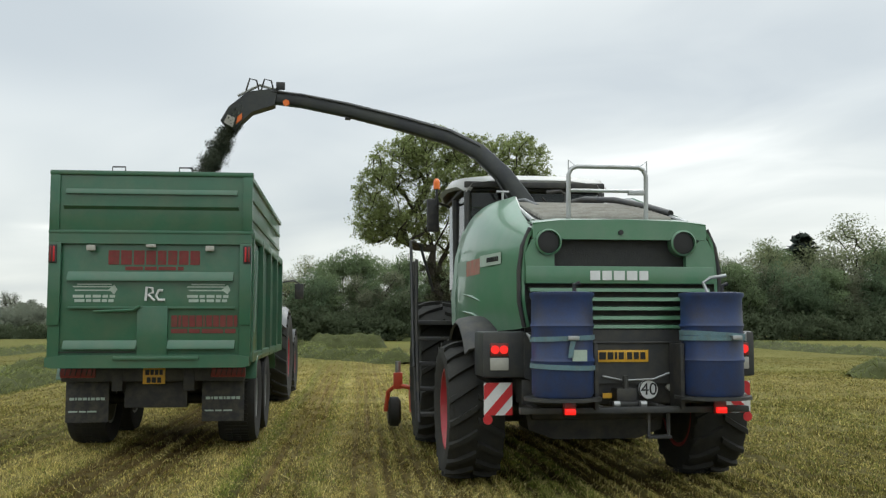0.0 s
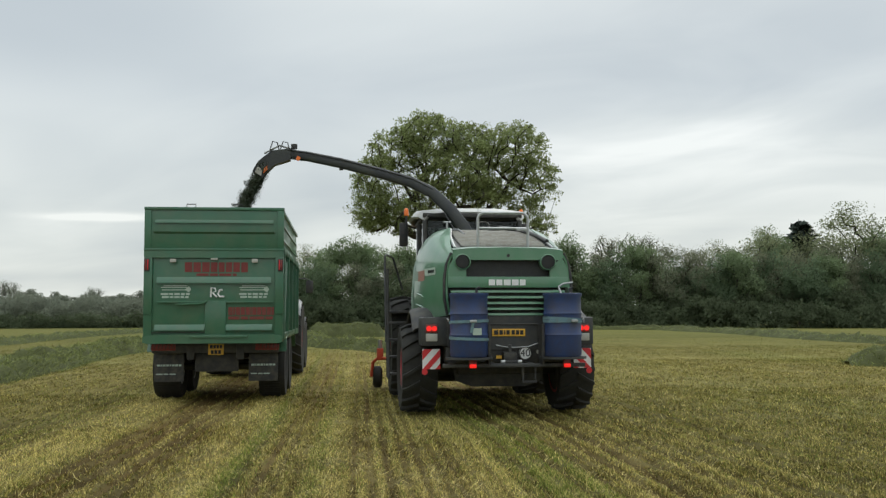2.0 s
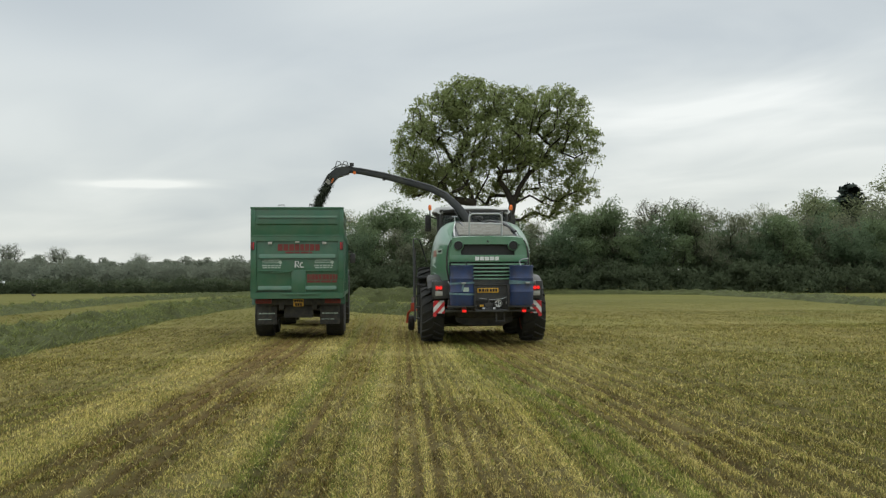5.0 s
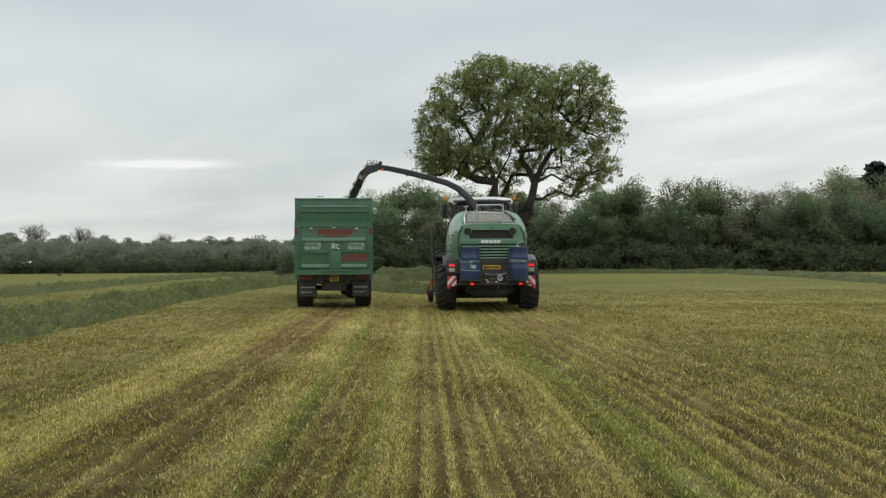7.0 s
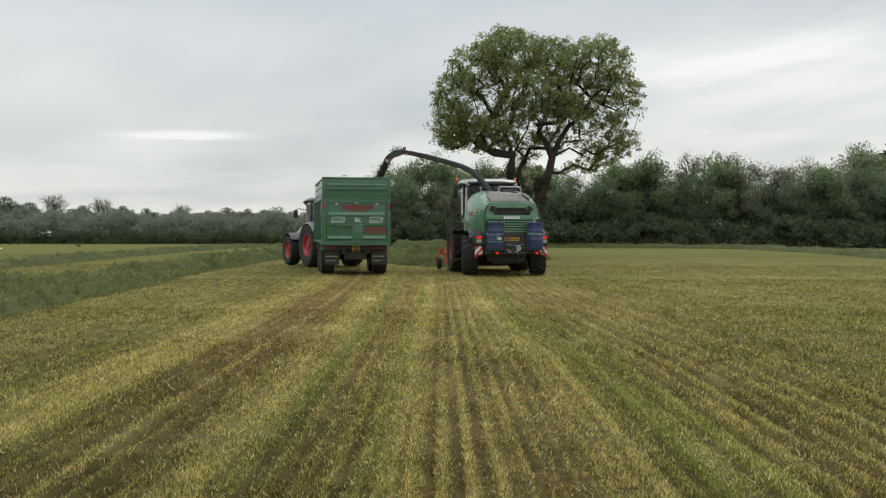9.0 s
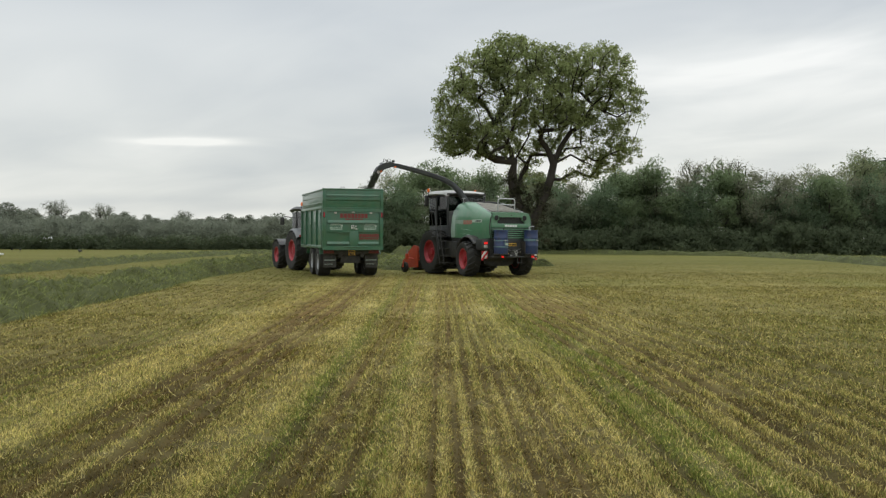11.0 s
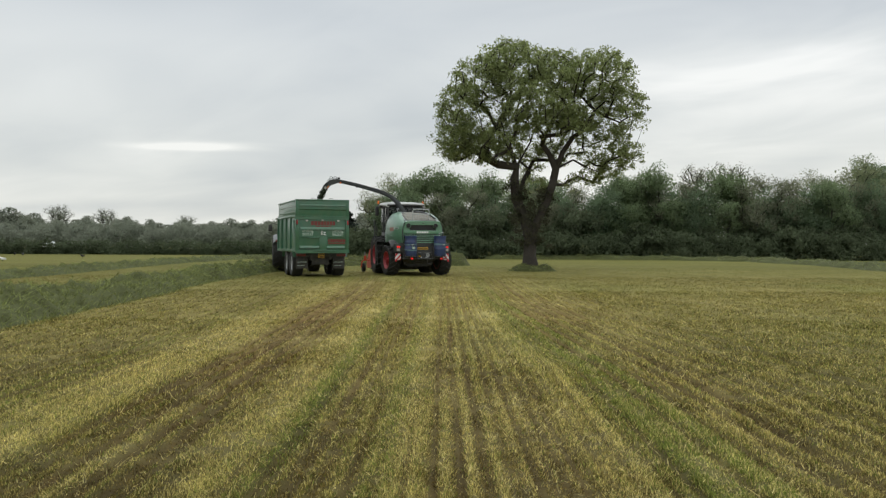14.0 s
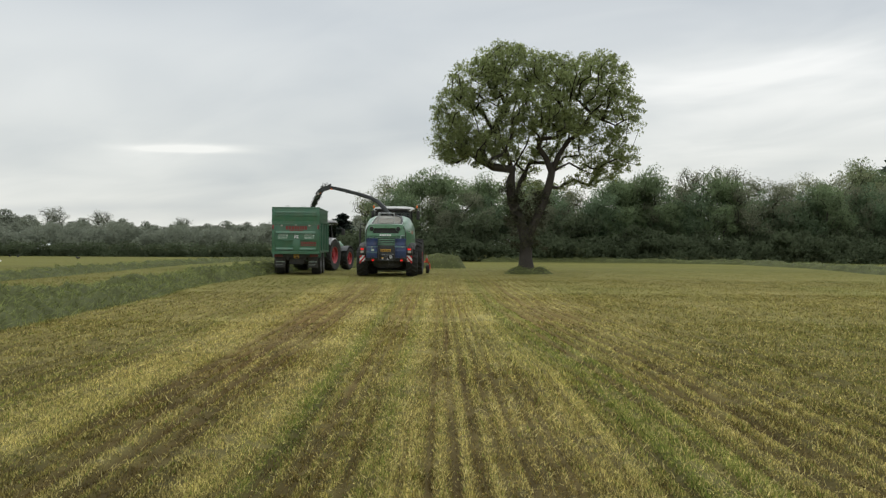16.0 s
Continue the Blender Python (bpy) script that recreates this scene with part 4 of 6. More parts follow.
def make_tree(name, label, height, width, leaf, gen_seed, density=1.0, bare=False, trunk_h=0.25, size=0.21, count=66, rounded=False):
    gen = np.random.default_rng(gen_seed)
    t = thing(name, label, "tree")
    h, w = height, width
    lobes = []
    for i in range(9):
        a = gen.random() * 6.28
        f = gen.random()
        rr = w * (0.16 + 0.12 * gen.random())
        k = 0.30 if not bare else 0.25
        z = h * (trunk_h + 0.12 + (0.80 - trunk_h) * f)
        off = w * k * (1 - 0.7 * max(0, f - 0.5) * 2)
        lobes.append((math.cos(a) * off, math.sin(a) * off, z, rr, rr, rr * (0.8 + 0.3 * gen.random())))
    lobes.append((0, 0, h * 0.86, w * 0.22, w * 0.22, h * 0.13))
    if rounded:                               # a full dome down to low branches
        lobes = [(math.cos(a) * w * 0.27, math.sin(a) * w * 0.27, h * (0.30 + 0.45 * gen.random()), w * 0.22, w * 0.22, h * 0.20) for a in [0.79 * i for i in range(8)]]
        lobes += [(0, 0, h * 0.55, w * 0.32, w * 0.32, h * 0.40), (w * 0.08, 0, h * 0.80, w * 0.2, w * 0.2, h * 0.17)]
    n = int((150 if not bare else 230) * density)
    targets = fill(lobes, n, gen, 0.4)
    bm, r = grow([(-1, [(0, 0, -0.1), (0.1, 0, h * 0.14), (0, 0.05, h * trunk_h)]), (0, [(w * 0.05, 0, h * 0.4), (w * 0.02, 0, h * 0.55)])], targets, sides=6, tip=0.022 if not bare else 0.026, wander=0.4, seg=1.2)
    part("trunk", bm, M["bark"], t, "", 60)
    if bare:
        v, m = leaf_cloud(targets, 0.75, max(3, int(count)), size)
    else:
        clump = np.concatenate([targets, fill(lobes, int(60 * density), gen, 0.35)])
        v, m = leaf_cloud(clump, 0.65 + 0.55 * gen.random(len(clump)), count, size)
    crown = new("crown", leaf_mesh("crown", v, m, leaf, True, (0, 0, h * 0.42), 0.5))
    crown.parent = t
    return t


def make_conifer(name, label, height, width, gen_seed):
    gen = np.random.default_rng(gen_seed)
    t = thing(name, label, "tree")
    bm = tube([(0, 0, -0.1), (0, 0, height * 0.5), (0, 0, height * 0.98)], [0.22, 0.14, 0.03], 7)
    pts = []
    for i in range(110):
        f = i / 110
        a, R = gen.random() * 6.28, width / 2 * (1 - f) ** 0.7 * (0.5 + 0.6 * gen.random())
        z = height * (0.15 + 0.83 * f)
        e = Vector((math.cos(a) * R, math.sin(a) * R, z + 0.15 * R))
        tube([(0, 0, z - 0.1 * R), e], [0.035, 0.01], 4, bm)
        pts += [tuple(e * 1.0), (e.x * 0.6, e.y * 0.6, e.z), (e.x * 0.3, e.y * 0.3, e.z)]
    part("trunk", bm, M["bark"], t, "", 60)
    v, m = leaf_cloud(pts, 0.42, 16, 0.40, 0.6)
    crown = new("crown", leaf_mesh("crown", v, m, M["conifer"], True, (0, 0, height * 0.4)))
    crown.parent = t
    return t


def make_shrub(name, label, height, width, leaf, gen_seed, count=60, size=0.25):
    gen = np.random.default_rng(gen_seed)
    t = thing(name, label, "shrub")
    lobes = [((gen.random() - 0.5) * width * 0.6, (gen.random() - 0.5) * width * 0.5, height * (0.25 + 0.5 * gen.random()), width * 0.25, width * 0.22, height * 0.26) for _ in range(7)]
    targets = fill(lobes, 70, gen, 0.4)
    bm, r = grow([(-1, [(0, 0, -0.1), (0.05, 0, height * 0.2)])], targets, sides=5, tip=0.02, wander=0.4, seg=1.2)
    part("stem", bm, M["bark"], t, "", 60)
    v, m = leaf_cloud(targets, 0.65, count, size)
    crown = new("crown", leaf_mesh("crown", v, m, leaf, True, (0, 0, height * 0.1), 0.7))
    crown.parent = t
    return t


def standing(px, d):
    """A spot d metres ahead, by its way across the view."""
    return (px - 784) / 1666 * d, d


def build_woods():
    gen = np.random.default_rng(5)
    a = make_tree("broadleaf_tree", "tall broadleaf tree in dull green leaf, in the wood's edge", 10.0, 7.5, M["leaf_mid"], 101)
    b = make_tree("broadleaf_tree", "dark dense broadleaf tree in the wood's edge", 10.0, 7.0, M["leaf_dark"], 102, 1.1, False, 0.2, 0.21, 62, True)
    c = make_tree("broadleaf_tree", "brownish budding broadleaf tree in the wood's edge", 10.0, 7.0, M["leaf_brown"], 103, 1.0, False, 0.25, 0.17, 64)
    d = make_tree("sparse_tree", "thinly leaved tree with open twiggy crown", 10.0, 8.0, M["leaf_brown"], 104, 1.3, True, 0.35, 0.15, 14)
    e = make_tree("pale_tree", "pale green spring tree with airy crown", 10.0, 8.5, M["leaf_pale"], 105, 1.0, False, 0.3, 0.16, 56)
    f = make_conifer("conifer", "very dark pointed conifer above the wood", 10.0, 4.6, 106)
    s1 = make_shrub("shrub", "leafy shrub at the wood's foot, shade in its dark leaf colour", 4.0, 6.0, M["leaf_shade"], 107)
    s2 = make_shrub("shrub", "shrub at the wood's foot, shade in its dull green colour", 4.0, 6.0, M["leaf_shade"], 108)
    used = set()

    def stand(kind, px, dist, top_y, turn=None, squeeze=1.0):
        x, y = standing(px, dist)
        h = EYE + (428 - top_y) / 1666 * dist
        k = h / (10.0 if kind not in (s1, s2) else 4.0)
        turn = gen.random() * 360 if turn is None else turn
        m = pose(x, y, 0, 0, 0, turn)
        if kind not in used:
            used.add(kind)
            kind.matrix_basis = m
            kind.scale = (k * squeeze, k * squeeze, k)
            return
        o = copy_thing(kind, m)
        o.scale = (k * squeeze, k * squeeze, k)
    # skyline: kind, way across, distance, height of the top
    for kind, px, dist, top, sq in ((d, 665, 108, 345, 1.0), (e, 700, 106, 316, 1.0), (a, 745, 104, 310, 1.0), (a, 790, 102, 303, 1.0), (a, 835, 108, 322, 1.0), (a, 872, 104, 312, 1.0), (e, 915, 108, 306, 1.0),
                                    (a, 955, 106, 318, 1.0), (b, 990, 104, 326, 1.0), (c, 1020, 108, 328, 1.0), (b, 1062, 100, 326, 1.0), (a, 1105, 98, 314, 0.9), (a, 1160, 99, 300, 0.95), (b, 1195, 104, 318, 1.0),
                                    (d, 1240, 104, 292, 1.0), (d, 1300, 106, 288, 1.1), (c, 1335, 108, 306, 1.0), (c, 1385, 106, 312, 1.1), (e, 1438, 106, 306, 0.9), (c, 1475, 104, 308, 1.0), (e, 1518, 106, 283, 1.0),
                                    (a, 1545, 110, 286, 1.0), (f, 1592, 112, 262, 1.7), (e, 1690, 108, 242, 1.2), (c, 1640, 100, 300, 1.1), (a, 1740, 104, 285, 1.1), (c, 1800, 104, 290, 1.1), (a, 1860, 104, 285, 1.1)):
        stand(kind, px, dist, top, None, sq)
    for i in range(34):                         # the body of the wood, lower
        px = 684 + i * 37 + gen.random() * 14
        stand((b, a, c, b, c)[i % 5], px, 96 + gen.random() * 5, 342 - gen.random() * 20 - (16 if px > 1050 else 0))
    for i in range(24):
        px = 630 + i * 53 + gen.random() * 30
        stand((s1, s2, s1)[i % 3], px, 94 + gen.random() * 3, 398 - gen.random() * 34)
    # far side of the next field: hedgerow trees, haze put into their leaf colour
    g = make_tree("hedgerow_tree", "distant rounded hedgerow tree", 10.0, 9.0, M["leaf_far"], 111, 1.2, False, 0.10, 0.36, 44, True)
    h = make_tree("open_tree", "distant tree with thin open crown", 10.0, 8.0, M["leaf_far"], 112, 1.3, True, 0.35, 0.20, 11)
    for kind, px, top in ((g, -60, 370), (g, 10, 372), (g, 55, 382), (h, 100, 372), (g, 150, 387), (h, 190, 378), (g, 222, 388), (g, 262, 404), (g, 300, 402), (h, 332, 389), (g, 372, 396), (g, 405, 391), (g, 440, 400), (g, 480, 396),
                          (g, 520, 398), (g, 560, 394), (g, 600, 390), (g, 640, 380), (g, -120, 375), (g, -190, 372), (g, 680, 372)):
        stand(kind, px, 215 + gen.random() * 40, top - 4, None, 1.45 if kind is g else 1.15)
    for i in range(30):
        stand(g, -200 + i * 29 + gen.random() * 14, 180 + gen.random() * 26, 399 - gen.random() * 13, None, 1.3)
    stand(f, 612, 150, 374, None, 2.2)
    n = 900
    ux = np.linspace(-14, 78, n)
    pts = np.stack([ux, 93.5 + gen.normal(size=n) * 0.8 - 0.004 * np.clip(ux - 20, 0, 99) ** 2, 2.3 * gen.random(n) ** 1.4], 1)
    v, m = leaf_cloud(pts, 0.9, 60, 0.27)
    tagged(new("undergrowth", leaf_mesh("undergrowth", v, m, M["leaf_shade"], True)), "dense undergrowth along the wood's foot, shade in its dark colour", "undergrowth", kind="stuff")
    # scrub under the far trees
    n = 1500
    fx = np.linspace(-125, 4, n)
    pts = np.stack([fx, 176 + gen.normal(size=n) * 2.5, 0.3 + 4.0 * gen.random(n) * (0.6 + 0.8 * smooth_noise(fx, fx * 0, 6.0, 1, 77))], 1)
    v, m = leaf_cloud(pts, 1.3, 52, 0.40)
    tagged(new("scrub", leaf_mesh("scrub", v, m, M["leaf_far"], True)), "distant scrub under the far trees, haze in its grey-green colour", "scrub", kind="stuff")
    # low hedge at the field's far side
    n = 900
    hx = np.linspace(-95, -2, n)
    pts = np.stack([hx, 114 + 0.05 * hx + gen.normal(size=n) * 0.5, 1.45 * gen.random(n) ** 1.4], 1)
    low = pts * np.array([1.0, 1.0, 0.15]) + np.array([0.05, 0.9, 0.1])
    v, m = leaf_cloud(np.concatenate([pts, low]), 0.7, 56, 0.22)
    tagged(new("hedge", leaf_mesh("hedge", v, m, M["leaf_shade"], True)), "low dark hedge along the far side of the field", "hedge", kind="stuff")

# ---- forage harvester ----


def hazard_board(parent, x0, x1, y, z0, z1, flip):
    bd = part("hazard_board", box(x0, x1, y, y + 0.012, z0, z1), M["white"], parent, "red and white striped warning board")
    bm = bmesh.new()
    w, h = x1 - x0, z1 - z0
    for a, b in ((-0.05, 0.28), (0.62, 1.0), (1.45, 1.9)):
        # slanting band a < u + v < b, clipped to the board
        pts = []
        for (s0, s1) in ((a, b),):
            s0, s1 = max(s0, 0.0), min(s1, 2.0)
            low = [(min(s0, 1), max(0, s0 - 1)), (min(s1, 1), max(0, s1 - 1))]
            high = [(max(0, s1 - 1), min(s1, 1)), (max(0, s0 - 1), min(s0, 1))]
            pts = [low[0], low[1], high[0], high[1]]
        out = []
        for u, v in pts:
            u = 1 - u if flip else u
            q = (x0 + w * u, z0 + h * v)
            if not out or (abs(q[0] - out[-1][0]) + abs(q[1] - out[-1][1])) > 1e-4:
                out.append(q)
        if len(out) > 2 and (abs(out[0][0] - out[-1][0]) + abs(out[0][1] - out[-1][1])) < 1e-4:
            out.pop()
        if len(out) > 2:
            plate(out, y - 0.004, y - 0.0005, bm=bm)
    part("stripe", bm, M["sign_red"], bd, "red reflective stripes")
    return bd


def build_harvester():
    hv = thing("forage_harvester", "green self-propelled forage harvester, dusty, with raised discharge spout", "harvester")
    # side panels: bulged sheets from the rear edge up to the cab
    secs = [(0.00, ((0.93, 1.60), (0.975, 1.85), (0.975, 2.15), (0.95, 2.38), (0.92, 2.48), (0.87, 2.55))),
            (0.25, ((0.99, 1.58), (1.04, 1.85), (1.035, 2.20), (1.00, 2.44), (0.94, 2.57), (0.86, 2.64))),
            (0.70, ((1.09, 1.56), (1.13, 1.87), (1.12, 2.30), (1.065, 2.54), (0.97, 2.69), (0.83, 2.78))),
            (1.15, ((1.18, 1.64), (1.21, 1.92), (1.195, 2.38), (1.11, 2.66), (0.97, 2.84), (0.77, 2.93))),
            (1.70, ((1.24, 1.60), (1.26, 1.94), (1.225, 2.46), (1.13, 2.77), (0.96, 2.99), (0.70, 3.10))),
            (2.20, ((1.27, 1.60), (1.285, 1.94), (1.24, 2.47), (1.14, 2.80), (0.96, 3.04), (0.66, 3.15))),
            (2.70, ((1.28, 1.60), (1.29, 1.94), (1.24, 2.47), (1.14, 2.80), (0.96, 3.04), (0.65, 3.14))),
            (2.78, ((1.22, 1.60), (1.23, 1.94), (1.18, 2.42), (1.07, 2.74), (0.88, 2.97), (0.64, 3.06)))]
    for s in (-1, 1):
        rows = []
        for y, sec in secs:
            P = [Vector((s * x, y, z)) for x, z in sec]
            fine = []
            for i in range(len(P) - 1):       # rounded section
                p0, p1, p2, p3 = P[max(i - 1, 0)], P[i], P[i + 1], P[min(i + 2, len(P) - 1)]
                for k in range(4):
                    t = k / 4
                    fine.append(0.5 * ((2 * p1) + (p2 - p0) * t + (2 * p0 - 5 * p1 + 4 * p2 - p3) * t * t + (3 * p1 - p0 - 3 * p2 + p3) * t ** 3))
            rows.append(fine + [P[-1]])
        sp = part("side_panel", sheet(rows, 0.03), M["green"], hv, "bulged green engine side panel", 50)
        # pale stripe and badge
        def patch_at(y0, y1, z0, z1, off):
            """A thin sticker that follows the panel."""
            out = []
            for k in range(6):
                y = y0 + (y1 - y0) * k / 5
                x = float(np.interp(y, (0.25, 0.70, 1.15, 1.70, 2.20, 2.70), (1.03, 1.122, 1.200, 1.242, 1.260, 1.262)))
                out.append([Vector((s * (x + off), y, z0 + (z1 - z0) * t)) for t in (0.0, 0.5, 1.0)])
            return sheet(out, 0.004)
        part("badge", patch_at(0.50, 1.12, 2.24, 2.36, 0.012), M["pale_mark"], sp, "pale model badge on the side")
        for k in range(6):
            part("badge_bar", patch_at(0.56 + 0.058 * k, 0.60 + 0.058 * k, 2.275, 2.325, 0.018), M["ink"], sp)
        part("red_decal", patch_at(1.13, 1.78, 2.17, 2.34, 0.011), M["faded_decal"], sp, "faded red decal beside the badge")
        part("pale_decal", patch_at(1.80, 2.45, 2.17, 2.36, 0.010), M["pale_side"], sp, "pale dusty decal")
        for z0, dz in ((1.98, -0.10), (1.78, -0.08)):
            part("vent_crease", tube([(s * 1.205, 1.15, z0 + dz), (s * 1.242, 1.45, z0 + dz * 0.5), (s * 1.275, 2.0, z0)], [0.006, 0.020, 0.006], 6), M["green"], sp)
        # front edge: pale flank strip, dust and sky reflection put into its colour
        part("flank_strip", sheet([[Vector((s * x, y, z)) for x, z in ((1.29, 1.62), (1.30, 1.94), (1.252, 2.46), (1.152, 2.79))] for y in (2.46, 2.62, 2.79)], 0.008), M["pale_side"], sp, "pale flank strip, dust and sky reflection in its colour")
        # black seam between side and rear panels
        part("seam", tube([(s * x, 0.02, z) for x, z in ((0.955, 1.60), (1.005, 1.85), (1.005, 2.15), (0.97, 2.38), (0.89, 2.56))], 0.022, 8), M["black"], hv, "black rubber seam")
        # mudguard above the rear wheel
        arc = [(1.22 + 0.92 * math.cos(a), 0.80 + 0.92 * math.sin(a)) for a in [radians(25 + 9.5 * i) for i in range(13)]]
        part("mudguard", sheet([[Vector((s * x, y, z - dz)) for x, dz in ((1.05, 0.0), (1.30, 0.0), (1.42, 0.025), (1.46, 0.075))] for y, z in arc], 0.03), M["black"], hv, "black plastic mudguard", 60)
        # lamp box, tail lamp and hazard board
        lb = part("lamp_box", box(*sorted((s * 0.92, s * 1.36)), 0.02, 0.55, 1.12, 1.56, 0.035), M["dark_grey"], hv, "dark grey corner box with lamps")
        part("tail_lamp", box(*sorted((s * 1.11, s * 1.29)), 0.0, 0.03, 1.325, 1.45, 0.012), M["lamp_red"], lb, "red tail lamp with two lit bulbs")
        for k in (-1, 1):
            part("tail_bulb", cyl((s * 1.20 + 0.042 * k, -0.006, 1.388), (s * 1.20 + 0.042 * k, 0.004, 1.388), 0.041, 14), M["lit_red"], lb, "lit red bulb")
        part("reversing_lamp", box(*sorted((s * 1.11, s * 1.29)), 0.0, 0.03, 1.19, 1.31, 0.012), M["lamp_clear"], lb, "clear reversing lamp")
        hazard_board(hv, *sorted((s * 1.06, s * 1.335)), 0.10, 0.76, 1.07, s < 0)
        part("reflector", cyl((s * 1.30, 0.085, 0.72), (s * 1.30, 0.10, 0.72), 0.045, 18), M["sign_red"], hv, "round red reflector")
        part("marker_lamp", box(s * 0.725 + 0.065, s * 0.725 + 0.165, -0.38, -0.34, 0.80, 0.855, 0.01), M["lit_red"], hv, "small lit red marker lamp")
        part("lamp_holder", box(s * 0.725 + 0.055, s * 0.725 + 0.175, -0.34, -0.30, 0.79, 0.92, 0.01), M["lamp_red"], hv)
    # rear panel: round-topped beam, grille window, slats
    top = [(-0.87, 2.45), (-0.87, 2.585), (-0.6, 2.635), (0, 2.65), (0.6, 2.635), (0.87, 2.585), (0.87, 2.45)]
    part("rear_beam", plate(top, -0.02, 0.06), M["green"], hv, "green rear hood beam")
    part("hood_lip", sheet([[Vector((x, y, z + (0.0 if abs(x) < 0.7 else -0.03))) for x in (-0.87, -0.6, 0, 0.6, 0.87)] for y, z in ((-0.02, 2.635), (0.10, 2.665), (0.32, 2.675))], 0.02), M["green"], hv)
    part("grille_window", box(-0.9, 0.9, 0.07, 0.10, 2.12, 2.46), M["grille"], hv, "black mesh grille")
    for s in (-1, 1):
        part("window_side", plate([(s * 0.94, 2.15), (s * 0.95, 2.30), (s * 0.88, 2.45), (s * 0.80, 2.45), (s * 0.66, 2.30), (s * 0.66, 2.15)], -0.015, 0.06), M["green"], hv)
        c = Vector((s * 0.675 - 0.045, 0.0, 2.42))
        part("inlet_collar", loft([ring(c + Vector((0, y, 0)), Vector((1, 0, 0)), Vector((0, 0, 1)), r, 28) for y, r in ((0.06, 0.132), (-0.045, 0.128), (-0.055, 0.112), (0.06, 0.102))], caps=False), M["green"], hv, "round green air inlet collar")
        # the inlet hole's dark depth is put in as a flat black disc
        part("inlet", loft([ring(c + Vector((0, y, 0)), Vector((1, 0, 0)), Vector((0, 0, 1)), r, 24) for y, r in ((0.05, 0.106), (-0.026, 0.106), (-0.030, 0.09), (-0.026, 0.02))]), M["ink"], hv, "dark inside of the air inlet, put in as a black disc")
    part("brand_band", box(-0.945, 0.945, -0.02, 0.05, 2.02, 2.19, 0.012), M["green"], hv)
    mark(-0.31, 0.27, 2.055, 2.145, -0.028, [1.0, 0.95, 1.1, 1.05, 0.9], 0.012, 0.22, M["white"], hv, "brand_bar", "white brand mark, plain bars")
    part("engine_dark", box(-0.93, 0.93, 0.10, 0.16, 1.5, 2.1), M["black"], hv)
    for i, z in enumerate((1.955, 1.865, 1.775, 1.685, 1.60)):
        part("slat", plate([(-0.01, z - 0.012), (0.0, z + 0.022), (0.10, z + 0.034), (0.10, z + 0.01)], -0.90 + 0.02 * i, 0.90 - 0.02 * i, "x"), M["green"], hv)
    part("camera_boss", cyl((0.0, -0.04, 2.52), (0.0, 0.0, 2.52), 0.025, 12), M["black"], hv)
    # slatted top deck and guard rail
    deck = part("top_deck", sheet([[Vector((x, y, z)) for x in (-0.80, -0.4, 0, 0.4, 0.80)] for y, z in ((0.30, 2.645), (1.1, 2.83), (1.8, 2.99), (2.72, 3.11))], 0.03), M["dark_grey"], hv, "sloping slatted top deck")
    for i in range(20):
        y = 0.42 + i * 0.115
        z = float(np.interp(y + 0.05, (0.30, 1.1, 1.8, 2.72), (2.65, 2.835, 2.995, 3.115)))
        part("deck_slat", box(-0.68, 0.68, y, y + 0.085, z, z + 0.045, 0.006), M["slat_grey"], deck)
    for s in (-1, 1):
        part("deck_rail", tube([(s * 0.80, 0.3, 2.66), (s * 0.76, 1.2, 2.90), (s * 0.69, 1.75, 3.08), (s * 0.63, 2.4, 3.14)], 0.022, 8), M["steel"], hv, "pale metal edge rail")
    rail = part("guard_rail", tube([(-0.42, 0.36, 2.66), (-0.42, 0.34, 3.14), (-0.39, 0.34, 3.20), (-0.33, 0.34, 3.225), (0.31, 0.34, 3.225), (0.36, 0.34, 3.20), (0.39, 0.34, 3.14), (0.39, 0.36, 2.66)], 0.024, 10), M["steel"], hv, "galvanised tube guard rail")
    part("crossbar", tube([(-0.42, 0.35, 2.98), (0.39, 0.35, 2.98)], 0.018, 8), M["steel"], rail)
    for s in (-1, 1):
        x = s * 0.41 - 0.01
        part("rail_tip", tube([(x - s * 0.08, 0.34, 3.225), (x, 0.34, 3.29), (x, 0.34, 3.1)], 0.007, 6), M["steel"], rail)
    part("latch", box(0.20, 0.37, 0.32, 0.37, 2.94, 2.985, 0.006), M["steel"], rail)
    part("hose", tube([(-0.60, 2.6, 3.15), (-0.52, 2.0, 3.10), (-0.48, 1.5, 2.97)], 0.02, 8), M["grey_panel"], hv, "grey hose on the deck")
    part("exhaust", tube([(0.10, 2.5, 3.12), (0.30, 2.4, 3.17), (0.55, 1.9, 3.10), (0.72, 1.2, 2.93), (0.78, 0.7, 2.80)], 0.036, 10), M["dark_grey"], hv, "dark pipe along the deck")
    part("pipe_hook", tube([(0.12, 2.6, 3.10), (0.12, 2.6, 3.26), (0.06, 2.6, 3.30), (-0.12, 2.6, 3.28)], 0.016, 6), M["black"], hv)
    part("tap_stand", tube([(-0.62, 2.9, 3.05), (-0.62, 2.9, 3.32), (-0.70, 2.9, 3.32), (-0.54, 2.9, 3.32)], 0.016, 6), M["steel"], hv)
    # rear bumper, plate, hitch
    part("bumper", plate([(-0.96, 1.12), (-0.96, 1.54), (-0.75, 1.575), (0.75, 1.575), (0.96, 1.54), (0.96, 1.12), (0.8, 1.06), (-0.8, 1.06)], 0.0, 0.30), M["dark_grey"], hv, "dark grey rear bumper")
    part("bumper_crease", tube([(-0.9, -0.005, 1.45), (0.9, -0.005, 1.45)], 0.012, 6), M["black"], hv)
